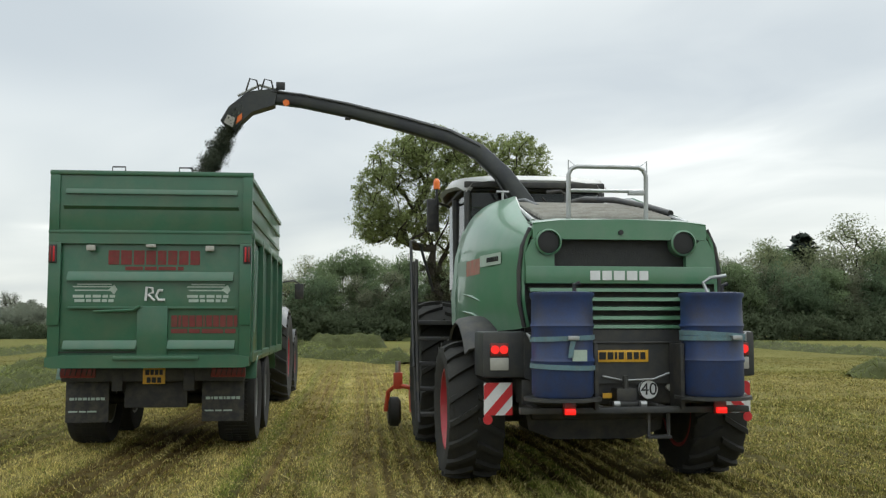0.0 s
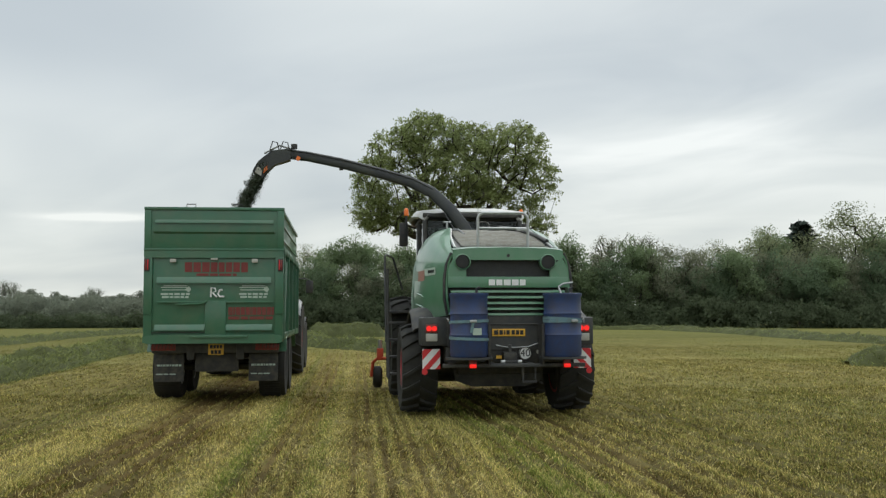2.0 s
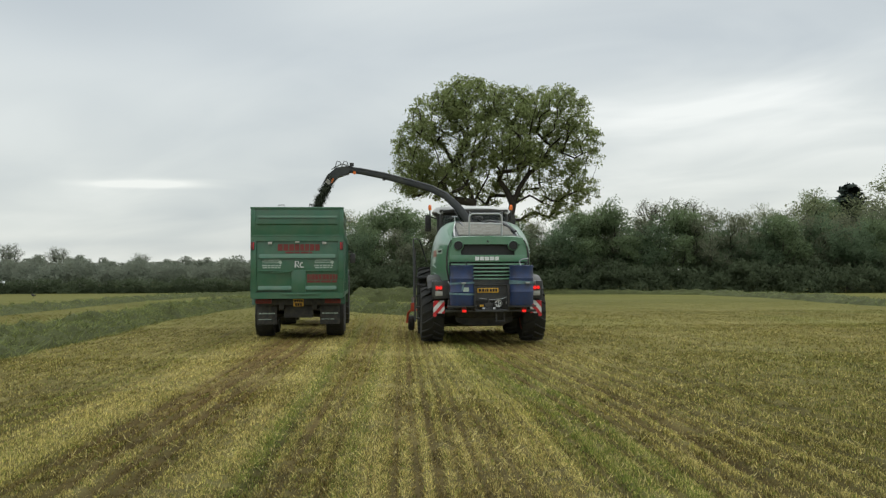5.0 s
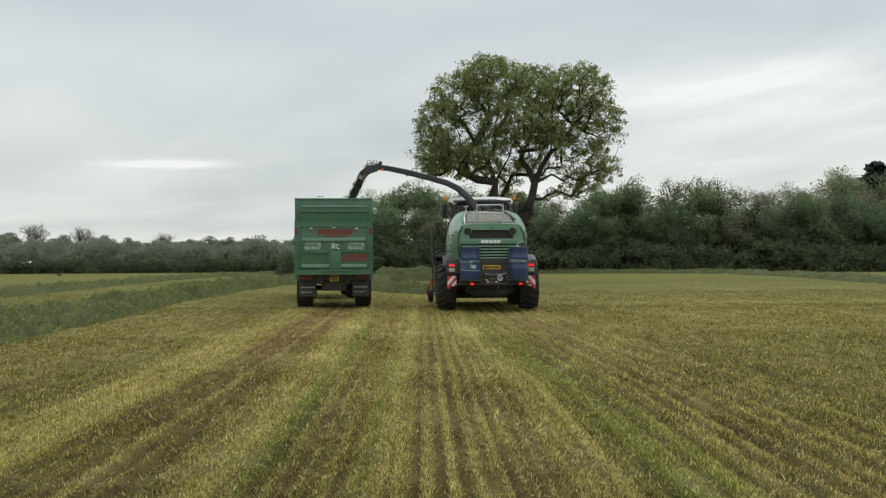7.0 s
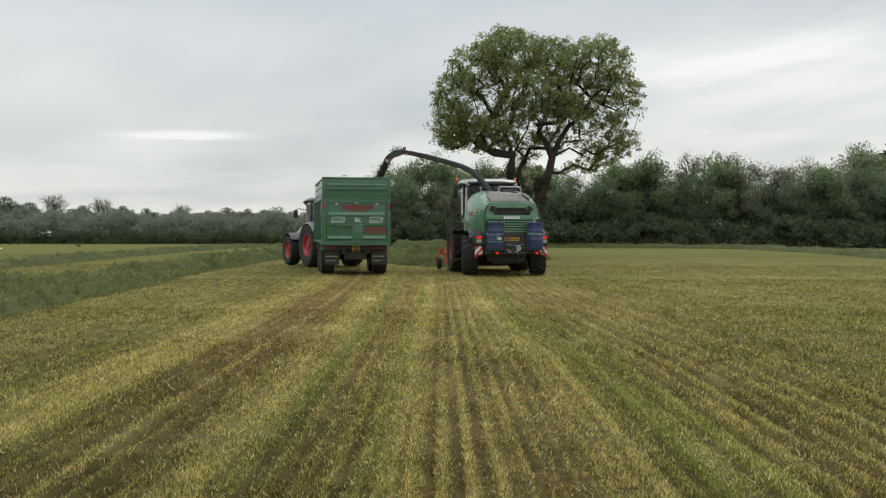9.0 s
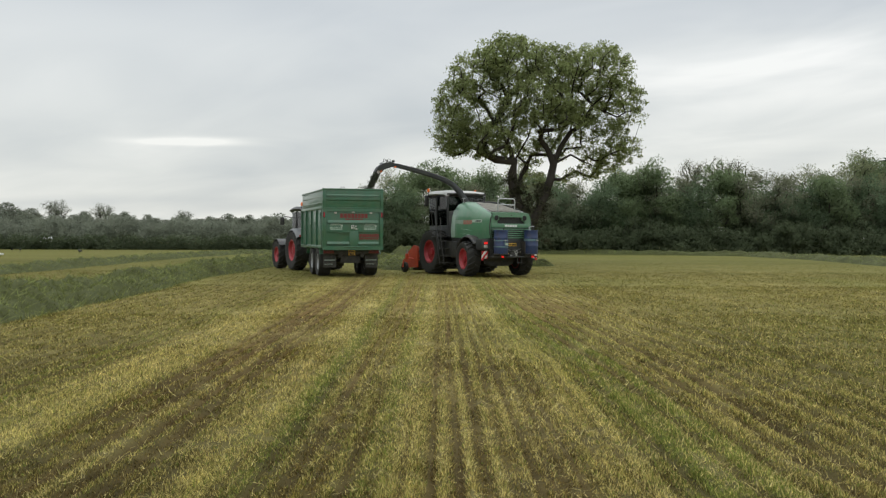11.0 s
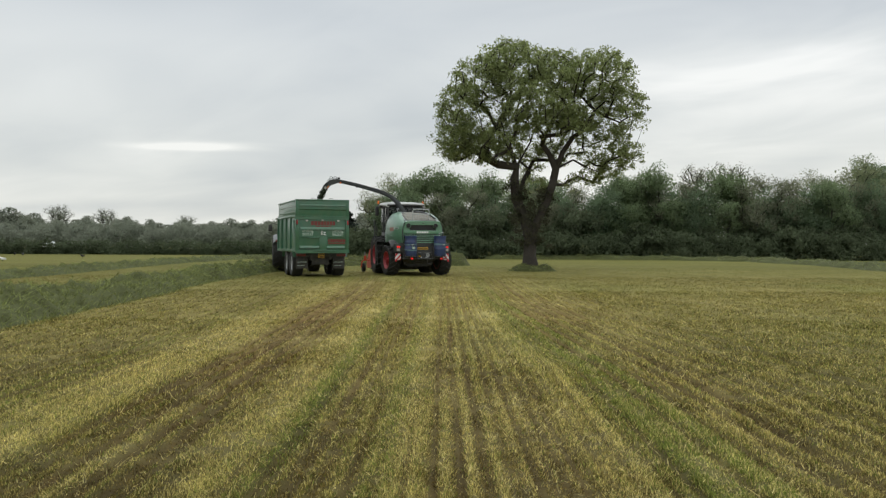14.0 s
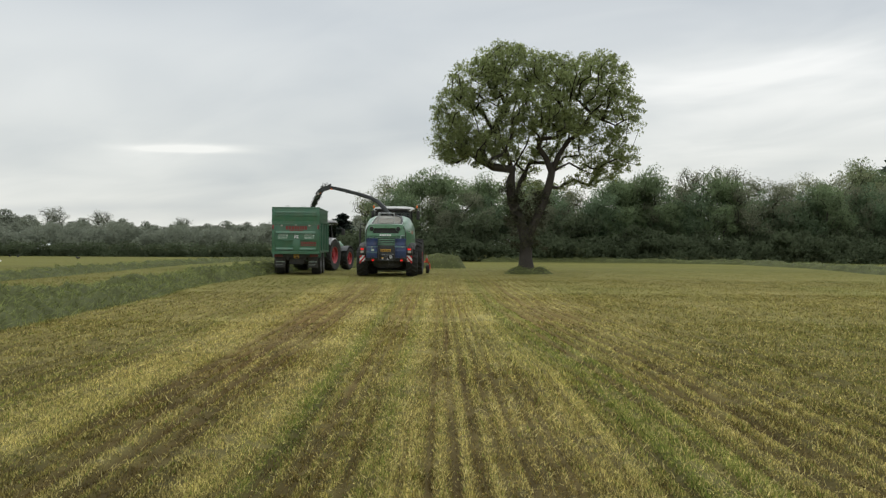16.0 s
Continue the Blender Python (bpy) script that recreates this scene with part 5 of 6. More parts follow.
    part("engine_bay", box(-0.95, 0.95, 0.2, 3.6, 0.95, 1.75), M["black"], hv, "black chassis and engine bay")
    part("cab_back", box(-0.95, 0.95, 2.7, 3.7, 1.5, 2.78, 0.06), M["black"], hv, "dark machinery behind the cab")
    part("lower_panel", box(-0.98, 0.98, 0.04, 0.35, 0.86, 1.10, 0.02), M["black"], hv)
    part("rear_beam_bar", box(-1.06, 1.14, -0.30, -0.20, 0.80, 0.86, 0.012), M["dark_grey"], hv, "dark steel rear carrier beam")
    for x in (-0.9, -0.3, 0.3, 0.9):
        part("beam_arm", box(x - 0.04, x + 0.04, -0.25, 0.4, 0.80, 0.87, 0.008), M["black"], hv)
    np_ = part("number_plate", box(-0.26, 0.26, -0.014, -0.002, 1.265, 1.38, 0.004), M["plate"], hv, "yellow number plate with plain bars")
    mark(-0.23, 0.23, 1.29, 1.36, -0.018, [1.2, 1.0, 0.4, 0.9, 0.02, 0.9, 0.9, 0.9], 0.004, 0.35, M["ink"], np_, "plate_bar")
    disc = part("speed_disc", cyl((0.26, -0.012, 1.0), (0.26, 0.03, 1.0), 0.098, 28), M["white"], hv, "white round speed disc reading 40")
    lettering("40", 0.115, (0.26, -0.016, 1.0), M["ink"], disc)
    part("disc_ring", loft([ring(Vector((0.26, y, 1.0)), Vector((1, 0, 0)), Vector((0, 0, 1)), r, 28) for y, r in ((-0.014, 0.098), (-0.018, 0.094), (-0.014, 0.088))], caps=False), M["ink"], disc)
    hitch = part("tow_hitch", box(-0.10, 0.10, -0.14, 0.06, 0.88, 1.02, 0.02), M["black"], hv, "black towing hitch")
    part("hitch_pin", cyl((0, -0.10, 0.84), (0, -0.10, 1.14), 0.028, 10), M["dark_grey"], hitch)
    part("hitch_jaw", box(-0.15, 0.15, -0.20, -0.05, 0.86, 0.90, 0.012), M["dark_grey"], hitch)
    for s in (-1, 1):
        part("ball_end", cyl((s * 0.10, -0.22, 0.88), (s * 0.16, -0.22, 0.88), 0.032, 12), M["steel"], hitch)
    part("lamp_round", cyl((0.47, -0.03, 1.02), (0.47, 0.02, 1.02), 0.034, 14), M["lamp_clear"], hv)
    part("cable", tube([(-0.2, -0.01, 1.13), (0, -0.02, 1.09), (0.3, -0.03, 1.10), (0.52, -0.03, 1.18), (0.6, -0.02, 1.28)], 0.009, 6), M["steel"], hv)
    part("yellow_tag", box(-0.20, -0.11, -0.02, -0.01, 0.92, 0.97), M["plate"], hv)
    st = part("step_frame", tube([(0.18, -0.22, 0.80), (0.18, -0.22, 0.58), (0.37, -0.22, 0.58), (0.37, -0.22, 0.80)], 0.022, 6), M["black"], hv, "black hanging step")
    part("step_tread", box(0.16, 0.39, -0.27, -0.17, 0.56, 0.59, 0.006), M["black"], st)
    # drum platforms
    for s in (-1, 1):
        cxx = s * 0.725 + 0.06
        part("drum_platform", plate([(cxx + 0.36 * math.cos(a), -0.30 + 0.33 * math.sin(a)) for a in [2 * math.pi * i / 24 for i in range(24)]], 0.93, 0.96, "z"), M["dark_grey"], hv, "round steel platform under a drum")
        part("drum_bracket", box(cxx - 0.31 * s - 0.02, cxx - 0.31 * s + 0.02, -0.35, -0.05, 0.84, 1.45, 0.008), M["black"], hv)
    # axles, wheels
    part("rear_axle", cyl((-1.1, 1.22, 0.73), (1.1, 1.22, 0.73), 0.13, 14), M["black"], hv)
    part("axle_housing", plate([(-0.80, 0.95), (-0.72, 0.52), (-0.45, 0.42), (0.45, 0.42), (0.72, 0.52), (0.80, 0.95)], 0.95, 1.45), M["black"], hv, "heavy black rear axle housing")
    part("front_axle", cyl((-1.1, 4.35, 0.98), (1.1, 4.35, 0.98), 0.2, 14), M["black"], hv)
    part("belly", box(-0.7, 0.7, 0.9, 5.4, 0.62, 1.2, 0.05), M["black"], hv, "black underbody")
    part("chopper_housing", plate([(2.9, 0.66), (3.4, 0.36), (5.2, 0.30), (5.5, 0.62)], -0.85, 0.85, "x"), M["black"], hv, "low black chopper housing")
    wheels = []
    for s in (-1, 1):
        wheels.append((wheel(hv, (s * 1.28 - 0.05, 1.22, 0.73), 0.73, 0.60, 0.44, M["red"], 18, s), (s * 1.28 - 0.05, 1.22, 0.73), 0.73, 1))
        wheels.append((wheel(hv, (s * 1.26, 4.35, 0.98), 0.98, 0.74, 0.52, M["red"], 20, s), (s * 1.26, 4.35, 0.98), 0.98, 0))
    # cab
    cab = part("cab_base", box(-0.95, 0.95, 3.65, 5.45, 1.60, 2.15, 0.06), M["dark_grey"], hv, "dark cab base")
    cab.location.x = -0.02
    for x, y in ((-0.92, 3.75), (0.92, 3.75), (-0.95, 4.75), (0.95, 4.75), (-0.85, 5.5), (0.85, 5.5)):
        part("pillar", tube([(x, y, 2.12), (x * 1.02, y - 0.02, 3.45)], 0.045, 6), M["dark_grey"], cab)
    part("rear_window", box(-0.88, 0.88, 3.72, 3.735, 2.5, 3.42), M["glass"], cab)
    part("windscreen", sheet([[Vector((x, 5.5 + 0.25 * (1 - (x / 0.85) ** 2), z)) for x in (-0.85, -0.4, 0, 0.4, 0.85)] for z in (2.1, 3.45)], 0.01), M["glass"], cab)
    for s in (-1, 1):
        for y0, y1 in ((3.78, 4.72), (4.78, 5.48)):
            part("side_window", box(*sorted((s * 0.945, s * 0.957)), y0, y1, 2.15, 3.43), M["glass"], cab)
    part("wiper", tube([(0.10, 3.70, 3.36), (0.34, 3.70, 3.12), (0.62, 3.70, 3.06)], 0.012, 6), M["black"], cab)
    part("rear_bulkhead", box(-0.9, 0.9, 3.66, 3.72, 2.1, 2.75, 0.02), M["dark_grey"], cab)
    part("seat", box(-0.28, 0.28, 4.1, 4.6, 2.0, 2.25, 0.06), M["seat"], cab)
    part("seat_back", box(-0.27, 0.27, 4.05, 4.18, 2.2, 2.95, 0.06), M["seat"], cab)
    part("steering_column", tube([(0, 5.2, 2.1), (0, 4.95, 2.6)], 0.04, 8), M["seat"], cab)
    rf = [[Vector((x * wx, y, z)) for x in (-1.0, -0.92, -0.5, 0, 0.5, 0.92, 1.0)] for y, wx, z in ((3.72, 0.92, 3.55), (3.88, 1.02, 3.63), (4.5, 1.10, 3.68), (5.2, 1.10, 3.68), (5.55, 1.0, 3.61), (5.7, 0.86, 3.52))]
    for r in rf:
        for v in (r[0], r[-1]):
            v.z -= 0.15
        for v in (r[1], r[-2]):
            v.z -= 0.045
    part("roof", sheet(rf, -0.06), M["cab_white"], hv, "off-white cab roof", 60).location.x = -0.02
    part("roof_header", box(-0.98, 0.98, 3.685, 3.75, 3.49, 3.575, 0.02), M["black"], hv).location.x = -0.02
    part("roof_lining", box(-1.0, 1.0, 3.78, 5.6, 3.45, 3.51, 0.03), M["black"], hv).location.x = -0.02
    for s in (-1, 1):
        ma = part("mirror_arm", tube([(s * 1.0, 5.2, 3.40), (s * 1.24, 5.2, 3.48), (s * 1.28, 5.2, 3.42)], 0.02, 6), M["black"], hv)
        part("mirror", box(*sorted((s * 1.18, s * 1.36)), 5.13, 5.23, 3.02, 3.52, 0.03), M["black"], ma, "black cab mirror")
        be = part("beacon_stem", cyl((s * 1.22, 5.1, 3.42), (s * 1.22, 5.1, 3.70), 0.02, 8), M["black"], hv)
        part("beacon", loft([ring(Vector((s * 1.22, 5.1, z)), Vector((1, 0, 0)), Vector((0, 1, 0)), r, 14) for z, r in ((3.66, 0.048), (3.76, 0.05), (3.80, 0.04), (3.82, 0.015))]), M["lamp_orange"], be, "amber beacon")
    # ladder, platform and handrails on the near side of the cab
    plat = part("cab_platform", box(-1.72, -0.95, 3.35, 3.85, 1.62, 1.68, 0.01), M["black"], hv, "black cab access platform")
    for i in range(4):
        part("ladder_step", box(-1.70, -1.22, 2.72 + 0.06 * i, 2.98 + 0.06 * i, 0.50 + 0.31 * i, 0.54 + 0.31 * i, 0.006), M["black"], plat)
    for y in (2.62, 3.02):
        part("ladder_side", tube([(-1.72, y, 0.45), (-1.72, y + 0.35, 1.66), (-1.72, y + 0.35, 2.45)], 0.022, 6), M["black"], plat)
    part("handrail", tube([(-1.75, 3.0, 1.1), (-1.75, 3.3, 2.0), (-1.75, 3.45, 2.72), (-1.70, 3.85, 2.76), (-1.55, 4.2, 2.72), (-1.35, 4.4, 2.1)], 0.02, 6), M["dark_grey"], plat)
    part("tank", box(*(-1.35, -0.96), 2.2, 3.3, 0.75, 1.45, 0.06), M["black"], hv, "black side tank")
    part("tank", box(0.96, 1.35, 2.2, 3.3, 0.75, 1.45, 0.06), M["black"], hv)
    # spout
    base = part("spout_turret", cyl((-0.04, 3.48, 2.70), (-0.08, 3.48, 3.05), 0.24, 20, 0.20), M["spout"], hv, "round spout turret")
    line = [(-0.08, 3.50, 2.95), (-0.22, 3.50, 3.26), (-0.48, 3.52, 3.62), (-0.82, 3.56, 3.95), (-1.22, 3.63, 4.16), (-1.8, 3.74, 4.34), (-2.6, 3.9, 4.56), (-3.22, 4.03, 4.70), (-3.63, 4.12, 4.76)]
    wide = (0.135, 0.128, 0.118, 0.110, 0.105, 0.102, 0.098, 0.094, 0.092)
    rings = []
    for i, p in enumerate(line):
        p = Vector(p)
        d = (Vector(line[min(i + 1, 8)]) - Vector(line[max(i - 1, 0)])).normalized()
        u = Vector((-d.y, d.x, 0)).normalized()
        n = d.cross(u)
        if n.z < 0:
            n = -n
        w, h = wide[i], wide[i] * 0.95
        rings.append([p + u * (w * a) + n * (h * b) for a, b in ((-1, -0.75), (-0.75, -1), (0.75, -1), (1, -0.75), (1, 0.8), (0.8, 1), (-0.8, 1), (-1, 0.8))])
    sp = part("spout", loft(rings), M["spout"], hv, "long curved dark grey discharge spout", 50)
    part("spout_rib", tube([(p[0], p[1] - 0.115, p[2] + 0.06) for p in line[3:]], 0.012, 6), M["dark_grey"], sp)
    part("ram", tube([(-0.62, 3.40, 3.55), (-0.34, 3.36, 3.08)], 0.016, 8), M["dark_grey"], sp)
    fl = part("end_flap", loft([[Vector(p) for p in r] for r in (
        ((-3.74, 4.00, 4.72), (-3.74, 4.24, 4.72), (-3.70, 4.25, 4.95), (-3.70, 3.99, 4.95)),
        ((-4.05, 4.03, 4.62), (-4.05, 4.27, 4.62), (-4.10, 4.28, 4.90), (-4.10, 4.02, 4.90)),
        ((-4.20, 4.06, 4.47), (-4.20, 4.28, 4.47), (-4.36, 4.29, 4.69), (-4.36, 4.05, 4.69)),
        ((-4.27, 4.08, 4.36), (-4.27, 4.29, 4.36), (-4.47, 4.30, 4.50), (-4.47, 4.07, 4.50)))]), M["spout"], sp, "hinged end flap of the spout", 50)
    fl.location = (0.16, 0.0, -0.09)
    part("flap_ram", tube([(-3.55, 4.1, 4.90), (-3.95, 4.12, 5.02), (-4.25, 4.14, 4.86)], 0.022, 6), M["steel"], fl)
    for x in (-3.85, -4.05):
        part("flap_hose", tube([(x + 0.1, 4.05, 4.90), (x + 0.06, 4.03, 5.06), (x - 0.03, 4.03, 5.08), (x - 0.08, 4.05, 4.92)], 0.012, 6), M["black"], fl)
    part("flap_light", box(-3.72, -3.60, 3.96, 4.02, 4.93, 5.03, 0.01), M["black"], fl)
    part("flap_mark", plate([(-4.30, 4.40), (-4.42, 4.47), (-4.37, 4.58), (-4.27, 4.53)], 4.036, 4.046), M["slat_grey"], fl, "pale warning sticker")
    part("flap_mark", plate([(-4.26, 4.44), (-4.24, 4.55), (-4.18, 4.60), (-4.18, 4.52)], 4.034, 4.044), M["lamp_orange"], fl)
    part("spout_lamp", cyl((-3.42, 3.95, 4.65), (-3.42, 3.99, 4.65), 0.045, 14), M["lamp_orange"], sp, "round amber reflector")
    part("spout_camera", box(-2.62, -2.54, 3.84, 3.92, 4.42, 4.52, 0.01), M["black"], sp)
    # pick-up header
    hd = part("pickup_frame", box(-1.45, 1.45, 5.75, 6.0, 0.55, 1.15, 0.04), M["orange"], hv, "orange-red pick-up header frame")
    part("header_apron", plate([(5.78, 0.58), (5.86, 0.20), (6.30, 0.12), (6.30, 0.18), (5.98, 0.28), (5.98, 0.58)], -1.40, 1.40, "x"), M["black"], hd, "black sheet apron of the header")
    part("feed_house", box(-0.55, 0.55, 5.0, 5.85, 0.5, 1.3, 0.05), M["orange"], hd)
    for s in (-1, 1):
        part("end_plate", plate([(5.7, 0.25), (6.9, 0.18), (7.1, 0.45), (6.8, 0.85), (6.1, 1.25), (5.7, 1.2)], *sorted((s * 1.42, s * 1.47)), "x"), M["orange"], hd)
        part("wheel_arm", tube([(s * 1.45, 6.1, 0.62), (s * 1.74, 6.3, 0.66), (s * 1.86, 6.35, 0.55), (s * 1.90, 6.35, 0.24)], 0.035, 8), M["orange"], hd, "bent orange gauge wheel arm")
        part("arm_post", box(*sorted((s * 1.64, s * 1.78)), 6.22, 6.36, 0.60, 0.86, 0.015), M["orange"], hd)
        part("post_cap", cyl((s * 1.71, 6.29, 0.86), (s * 1.71, 6.29, 1.04), 0.045, 10), M["steel"], hd)
        part("gauge_wheel", lathe([(s * 1.76 - 0.09, 0.05), (s * 1.76 - 0.10, 0.18), (s * 1.76 - 0.06, 0.235), (s * 1.76 + 0.06, 0.235), (s * 1.76 + 0.10, 0.18), (s * 1.76 + 0.09, 0.05)], 24), M["rubber"], hd, "small black gauge wheel").location = (0, 6.4, 0.235)
    auger = part("auger", cyl((-1.4, 6.2, 0.62), (1.4, 6.2, 0.62), 0.17, 18), M["orange"], hd)
    reel = part("pickup_reel", cyl((-1.38, 6.6, 0.40), (1.38, 6.6, 0.40), 0.10, 14), M["black"], hd)
    tines = bmesh.new()
    for i in range(42):
        for k in range(5):
            a = k * 1.2566 + i * 0.3
            x = -1.34 + i * 0.0654
            tube([(x, 6.6 + 0.09 * math.cos(a), 0.40 + 0.09 * math.sin(a)), (x, 6.6 + 0.28 * math.cos(a + 0.2), 0.40 + 0.28 * math.sin(a + 0.2))], 0.006, 3, tines)
    part("tines", tines, M["steel"], reel)
    part("roller_bar", tube([(-1.4, 6.75, 0.85), (1.4, 6.75, 0.85)], 0.06, 10), M["orange"], hd)
    return hv, wheels


def build_drum(s):
    dr = thing("plastic_drum", "dirty blue plastic drum strapped to the harvester's rear platform", "drum", "drums on the harvester")
    h0, h1 = 0.965, 1.925
    prof = ((0.0, 0.265), (0.03, 0.285), (0.30, 0.285), (0.33, 0.297), (0.36, 0.285), (0.62, 0.285), (0.65, 0.297), (0.68, 0.285), (0.90, 0.283), (0.925, 0.30), (0.955, 0.30), (0.96, 0.27))
    part("body", loft([ring(Vector((0, 0, h0 + z)), Vector((1, 0, 0)), Vector((0, 1, 0)), r, 40) for z, r in prof]), M["drum_blue"], dr)
    part("lid", loft([ring(Vector((0, 0, h1 - 0.02 + z)), Vector((1, 0, 0)), Vector((0, 1, 0)), r, 32) for z, r in ((0, 0.27), (0.008, 0.25), (0.005, 0.1))]), M["drum_blue"], dr)
    part("tap", tube([(0.12, 0.0, h1 - 0.02), (0.12, 0.0, h1 + 0.07), (0.17, -0.02, h1 + 0.09)], 0.02, 8), M["black"], dr, "black filler cap")
    for z, tilt in ((1.50, 0.01), (1.24, -0.01)) if s < 0 else ((1.50, 0.0), (1.53, -0.02)):
        rows = []
        for i in range(33):
            a = 2 * math.pi * i / 32
            rows.append([Vector((0.301 * math.cos(a), 0.301 * math.sin(a), z + k + tilt * math.cos(a))) for k in (-0.022, 0.022)])
        part("strap", sheet(rows, 0.004), M["strap"], dr, "faded teal ratchet strap", 60)
    part("ratchet", box(0.02, 0.12, -0.335, -0.30, 1.485, 1.525, 0.008), M["steel"], dr, "steel strap ratchet")
    part("hook", tube([(-0.30, -0.06, 1.52), (-0.33, -0.05, 1.55), (-0.30, -0.05, 1.49)] if s < 0 else [(0.30, -0.06, 1.52), (0.33, -0.05, 1.55), (0.33, -0.05, 1.47)], 0.009, 6), M["steel"], dr)
    if s < 0:
        part("strap_end", sheet([[Vector((x + dx, -0.318, z)) for x in (0.0, 0.045)] for z, dx in ((1.50, 0.05), (1.42, 0.03), (1.33, 0.02))], 0.004), M["strap"], dr)
        part("label", sheet([[Vector((x, -0.307, z)) for x in (0.06, 0.19)] for z in (1.40, 1.30)], 0.003), M["pale_mark"], dr, "torn pale label")
    else:
        part("pipe", tube([(0.0, 0.05, h1), (-0.02, 0.1, h1 + 0.10), (0.06, 0.1, h1 + 0.15), (0.20, 0.05, h1 + 0.17)], 0.016, 8), M["steel"], dr, "pale hose from the drum")
    return dr


# ---- silage trailer ----


def build_trailer():
    tr = thing("silage_trailer", "tall green steel silage trailer with dirty tailgate, being filled", "trailer")
    G = M["trailer_green"]
    body = part("floor", box(-1.16, 1.16, 0.10, 5.75, 1.12, 1.22, 0.01), G, tr)
    for s in (-1, 1):
        w = part("side_wall", box(*sorted((s * 1.15, s * 1.20)), 0.06, 5.78, 1.15, 2.82, 0.01), G, tr, "green ribbed steel side wall")
        for y in (0.10, 1.5, 2.9, 4.3, 5.65):
            part("side_post", plate([(y, 1.15), (y + 0.14, 1.15), (y + 0.12, 2.82), (y + 0.02, 2.82)], *sorted((s * 1.20, s * 1.27)), "x"), G, w)
        part("side_rail", box(*sorted((s * 1.20, s * 1.265)), 0.06, 5.78, 2.74, 2.86, 0.015), G, w)
        part("bottom_rail", box(*sorted((s * 1.20, s * 1.265)), 0.06, 5.78, 1.15, 1.27, 0.015), G, w)
        e = part("side_extension", box(*sorted((s * 1.16, s * 1.20)), 0.05, 5.78, 2.86, 3.54, 0.01), G, tr, "green silage side extension")
        for z in (3.02, 3.28):
            part("pressing", plate([(0.25, z - 0.02), (5.6, z - 0.02), (5.6, z + 0.02), (0.25, z + 0.02)], *sorted((s * 1.20, s * 1.225)), "x"), G, e)
        part("top_rail", box(*sorted((s * 1.15, s * 1.235)), 0.03, 5.80, 3.50, 3.565, 0.015), G, e)
        # door ram and lever at the rear corner
        part("tailgate_ram", tube([(s * 1.24, 0.25, 1.5), (s * 1.25, 0.5, 2.6)], 0.04, 8), G, tr)
        part("corner_post", box(*sorted((s * 1.10, s * 1.245)), 0.0, 0.12, 1.12, 2.85, 0.012), G, tr)
        # mudguard over the tandem, wheels come later
        arc = [(0.55, 0.92), (0.62, 1.10), (0.80, 1.20), (1.4, 1.22), (2.2, 1.22), (3.2, 1.22), (3.75, 1.20), (3.92, 1.10), (4.0, 0.9)]
        part("mudguard", sheet([[Vector((s * x, y, z)) for x in (0.66, 1.0, 1.26, 1.28)] for y, z in arc], 0.02), G, tr, "green steel mudguard")
        mf = part("mudflap", box(s * 0.86 - 0.27, s * 0.86 + 0.27, 0.48, 0.50, 0.37, 0.90, 0.004), M["flap"], tr, "black rubber mudflap with pale print")
        part("mudflap_print", bars(s * 0.86 - 0.22, s * 0.86 + 0.22, 0.655, 0.69, 0.472, [1.2, 0.4, 1, 1, 0.5, 1, 1, 1], 0.004, 0.3), M["pale_mark"], mf)
        part("mudflap_print", bars(s * 0.86 - 0.23, s * 0.86 + 0.12, 0.50, 0.52, 0.472, [2, 1.5, 2], 0.004, 0.2), M["pale_mark"], mf)
        part("rear_lamp", box(s * 0.94 - 0.22, s * 0.94 + 0.22, 0.30, 0.36, 0.95, 1.07, 0.012), M["lamp_red"], tr, "dirty red rear lamp cluster")
        for i in range(7):
            part("lamp_guard", tube([(s * 0.94 - 0.20 + i * 0.066, 0.29, 1.10), (s * 0.94 - 0.22 + i * 0.066, 0.26, 0.98)], 0.006, 5), M["black"], tr)
        hl = part("marker_holder", box(s * 1.195 - 0.05, s * 1.195 + 0.05, -0.05, 0.0, 2.40, 2.63, 0.01), M["black"], tr)
        part("marker_red", box(s * 1.195 - 0.012 + s * 0.022, s * 1.195 + 0.012 + s * 0.022, -0.06, -0.04, 2.42, 2.61, 0.006), M["lamp_red"], hl, "upright red marker lamp")
        part("marker_lens", box(s * 1.195 - 0.012 - s * 0.018, s * 1.195 + 0.012 - s * 0.018, -0.06, -0.04, 2.42, 2.61, 0.006), M["sign_red"], hl)
        part("work_lamp", box(s * 0.73 - 0.055, s * 0.73 + 0.055, -0.07, -0.02, 2.555, 2.625, 0.012), M["lamp_clear"], tr, "small clear work lamp")
    part("front_wall", box(-1.16, 1.16, 5.75, 5.82, 1.15, 3.50, 0.01), G, tr, "green front wall")
    # tailgate: frame, pressed panels, extension
    tg = part("tailgate", box(-1.10, 1.10, 0.02, 0.07, 1.20, 2.80, 0.01), G, tr, "green pressed steel tailgate")
    part("tailgate_top", plate([(-1.25, 2.66), (-1.25, 2.80), (1.25, 2.80), (1.25, 2.66), (1.12, 2.66), (1.10, 2.645), (-1.10, 2.645), (-1.12, 2.66)], -0.03, 0.07), G, tg)
    for s in (-1, 1):
        part("tailgate_side", box(s * 1.175 - 0.075, s * 1.175 + 0.075, -0.03, 0.06, 1.62, 2.66, 0.012), G, tg)
    def ridge(x0, x1, z, h, d=0.045, under=False):
        if under:
            return plate([(-d, z + h * 0.30), (0.03, z - h * 0.5), (0.03, z + h * 0.5), (-d, z + h * 0.45)], x0, x1, "x")
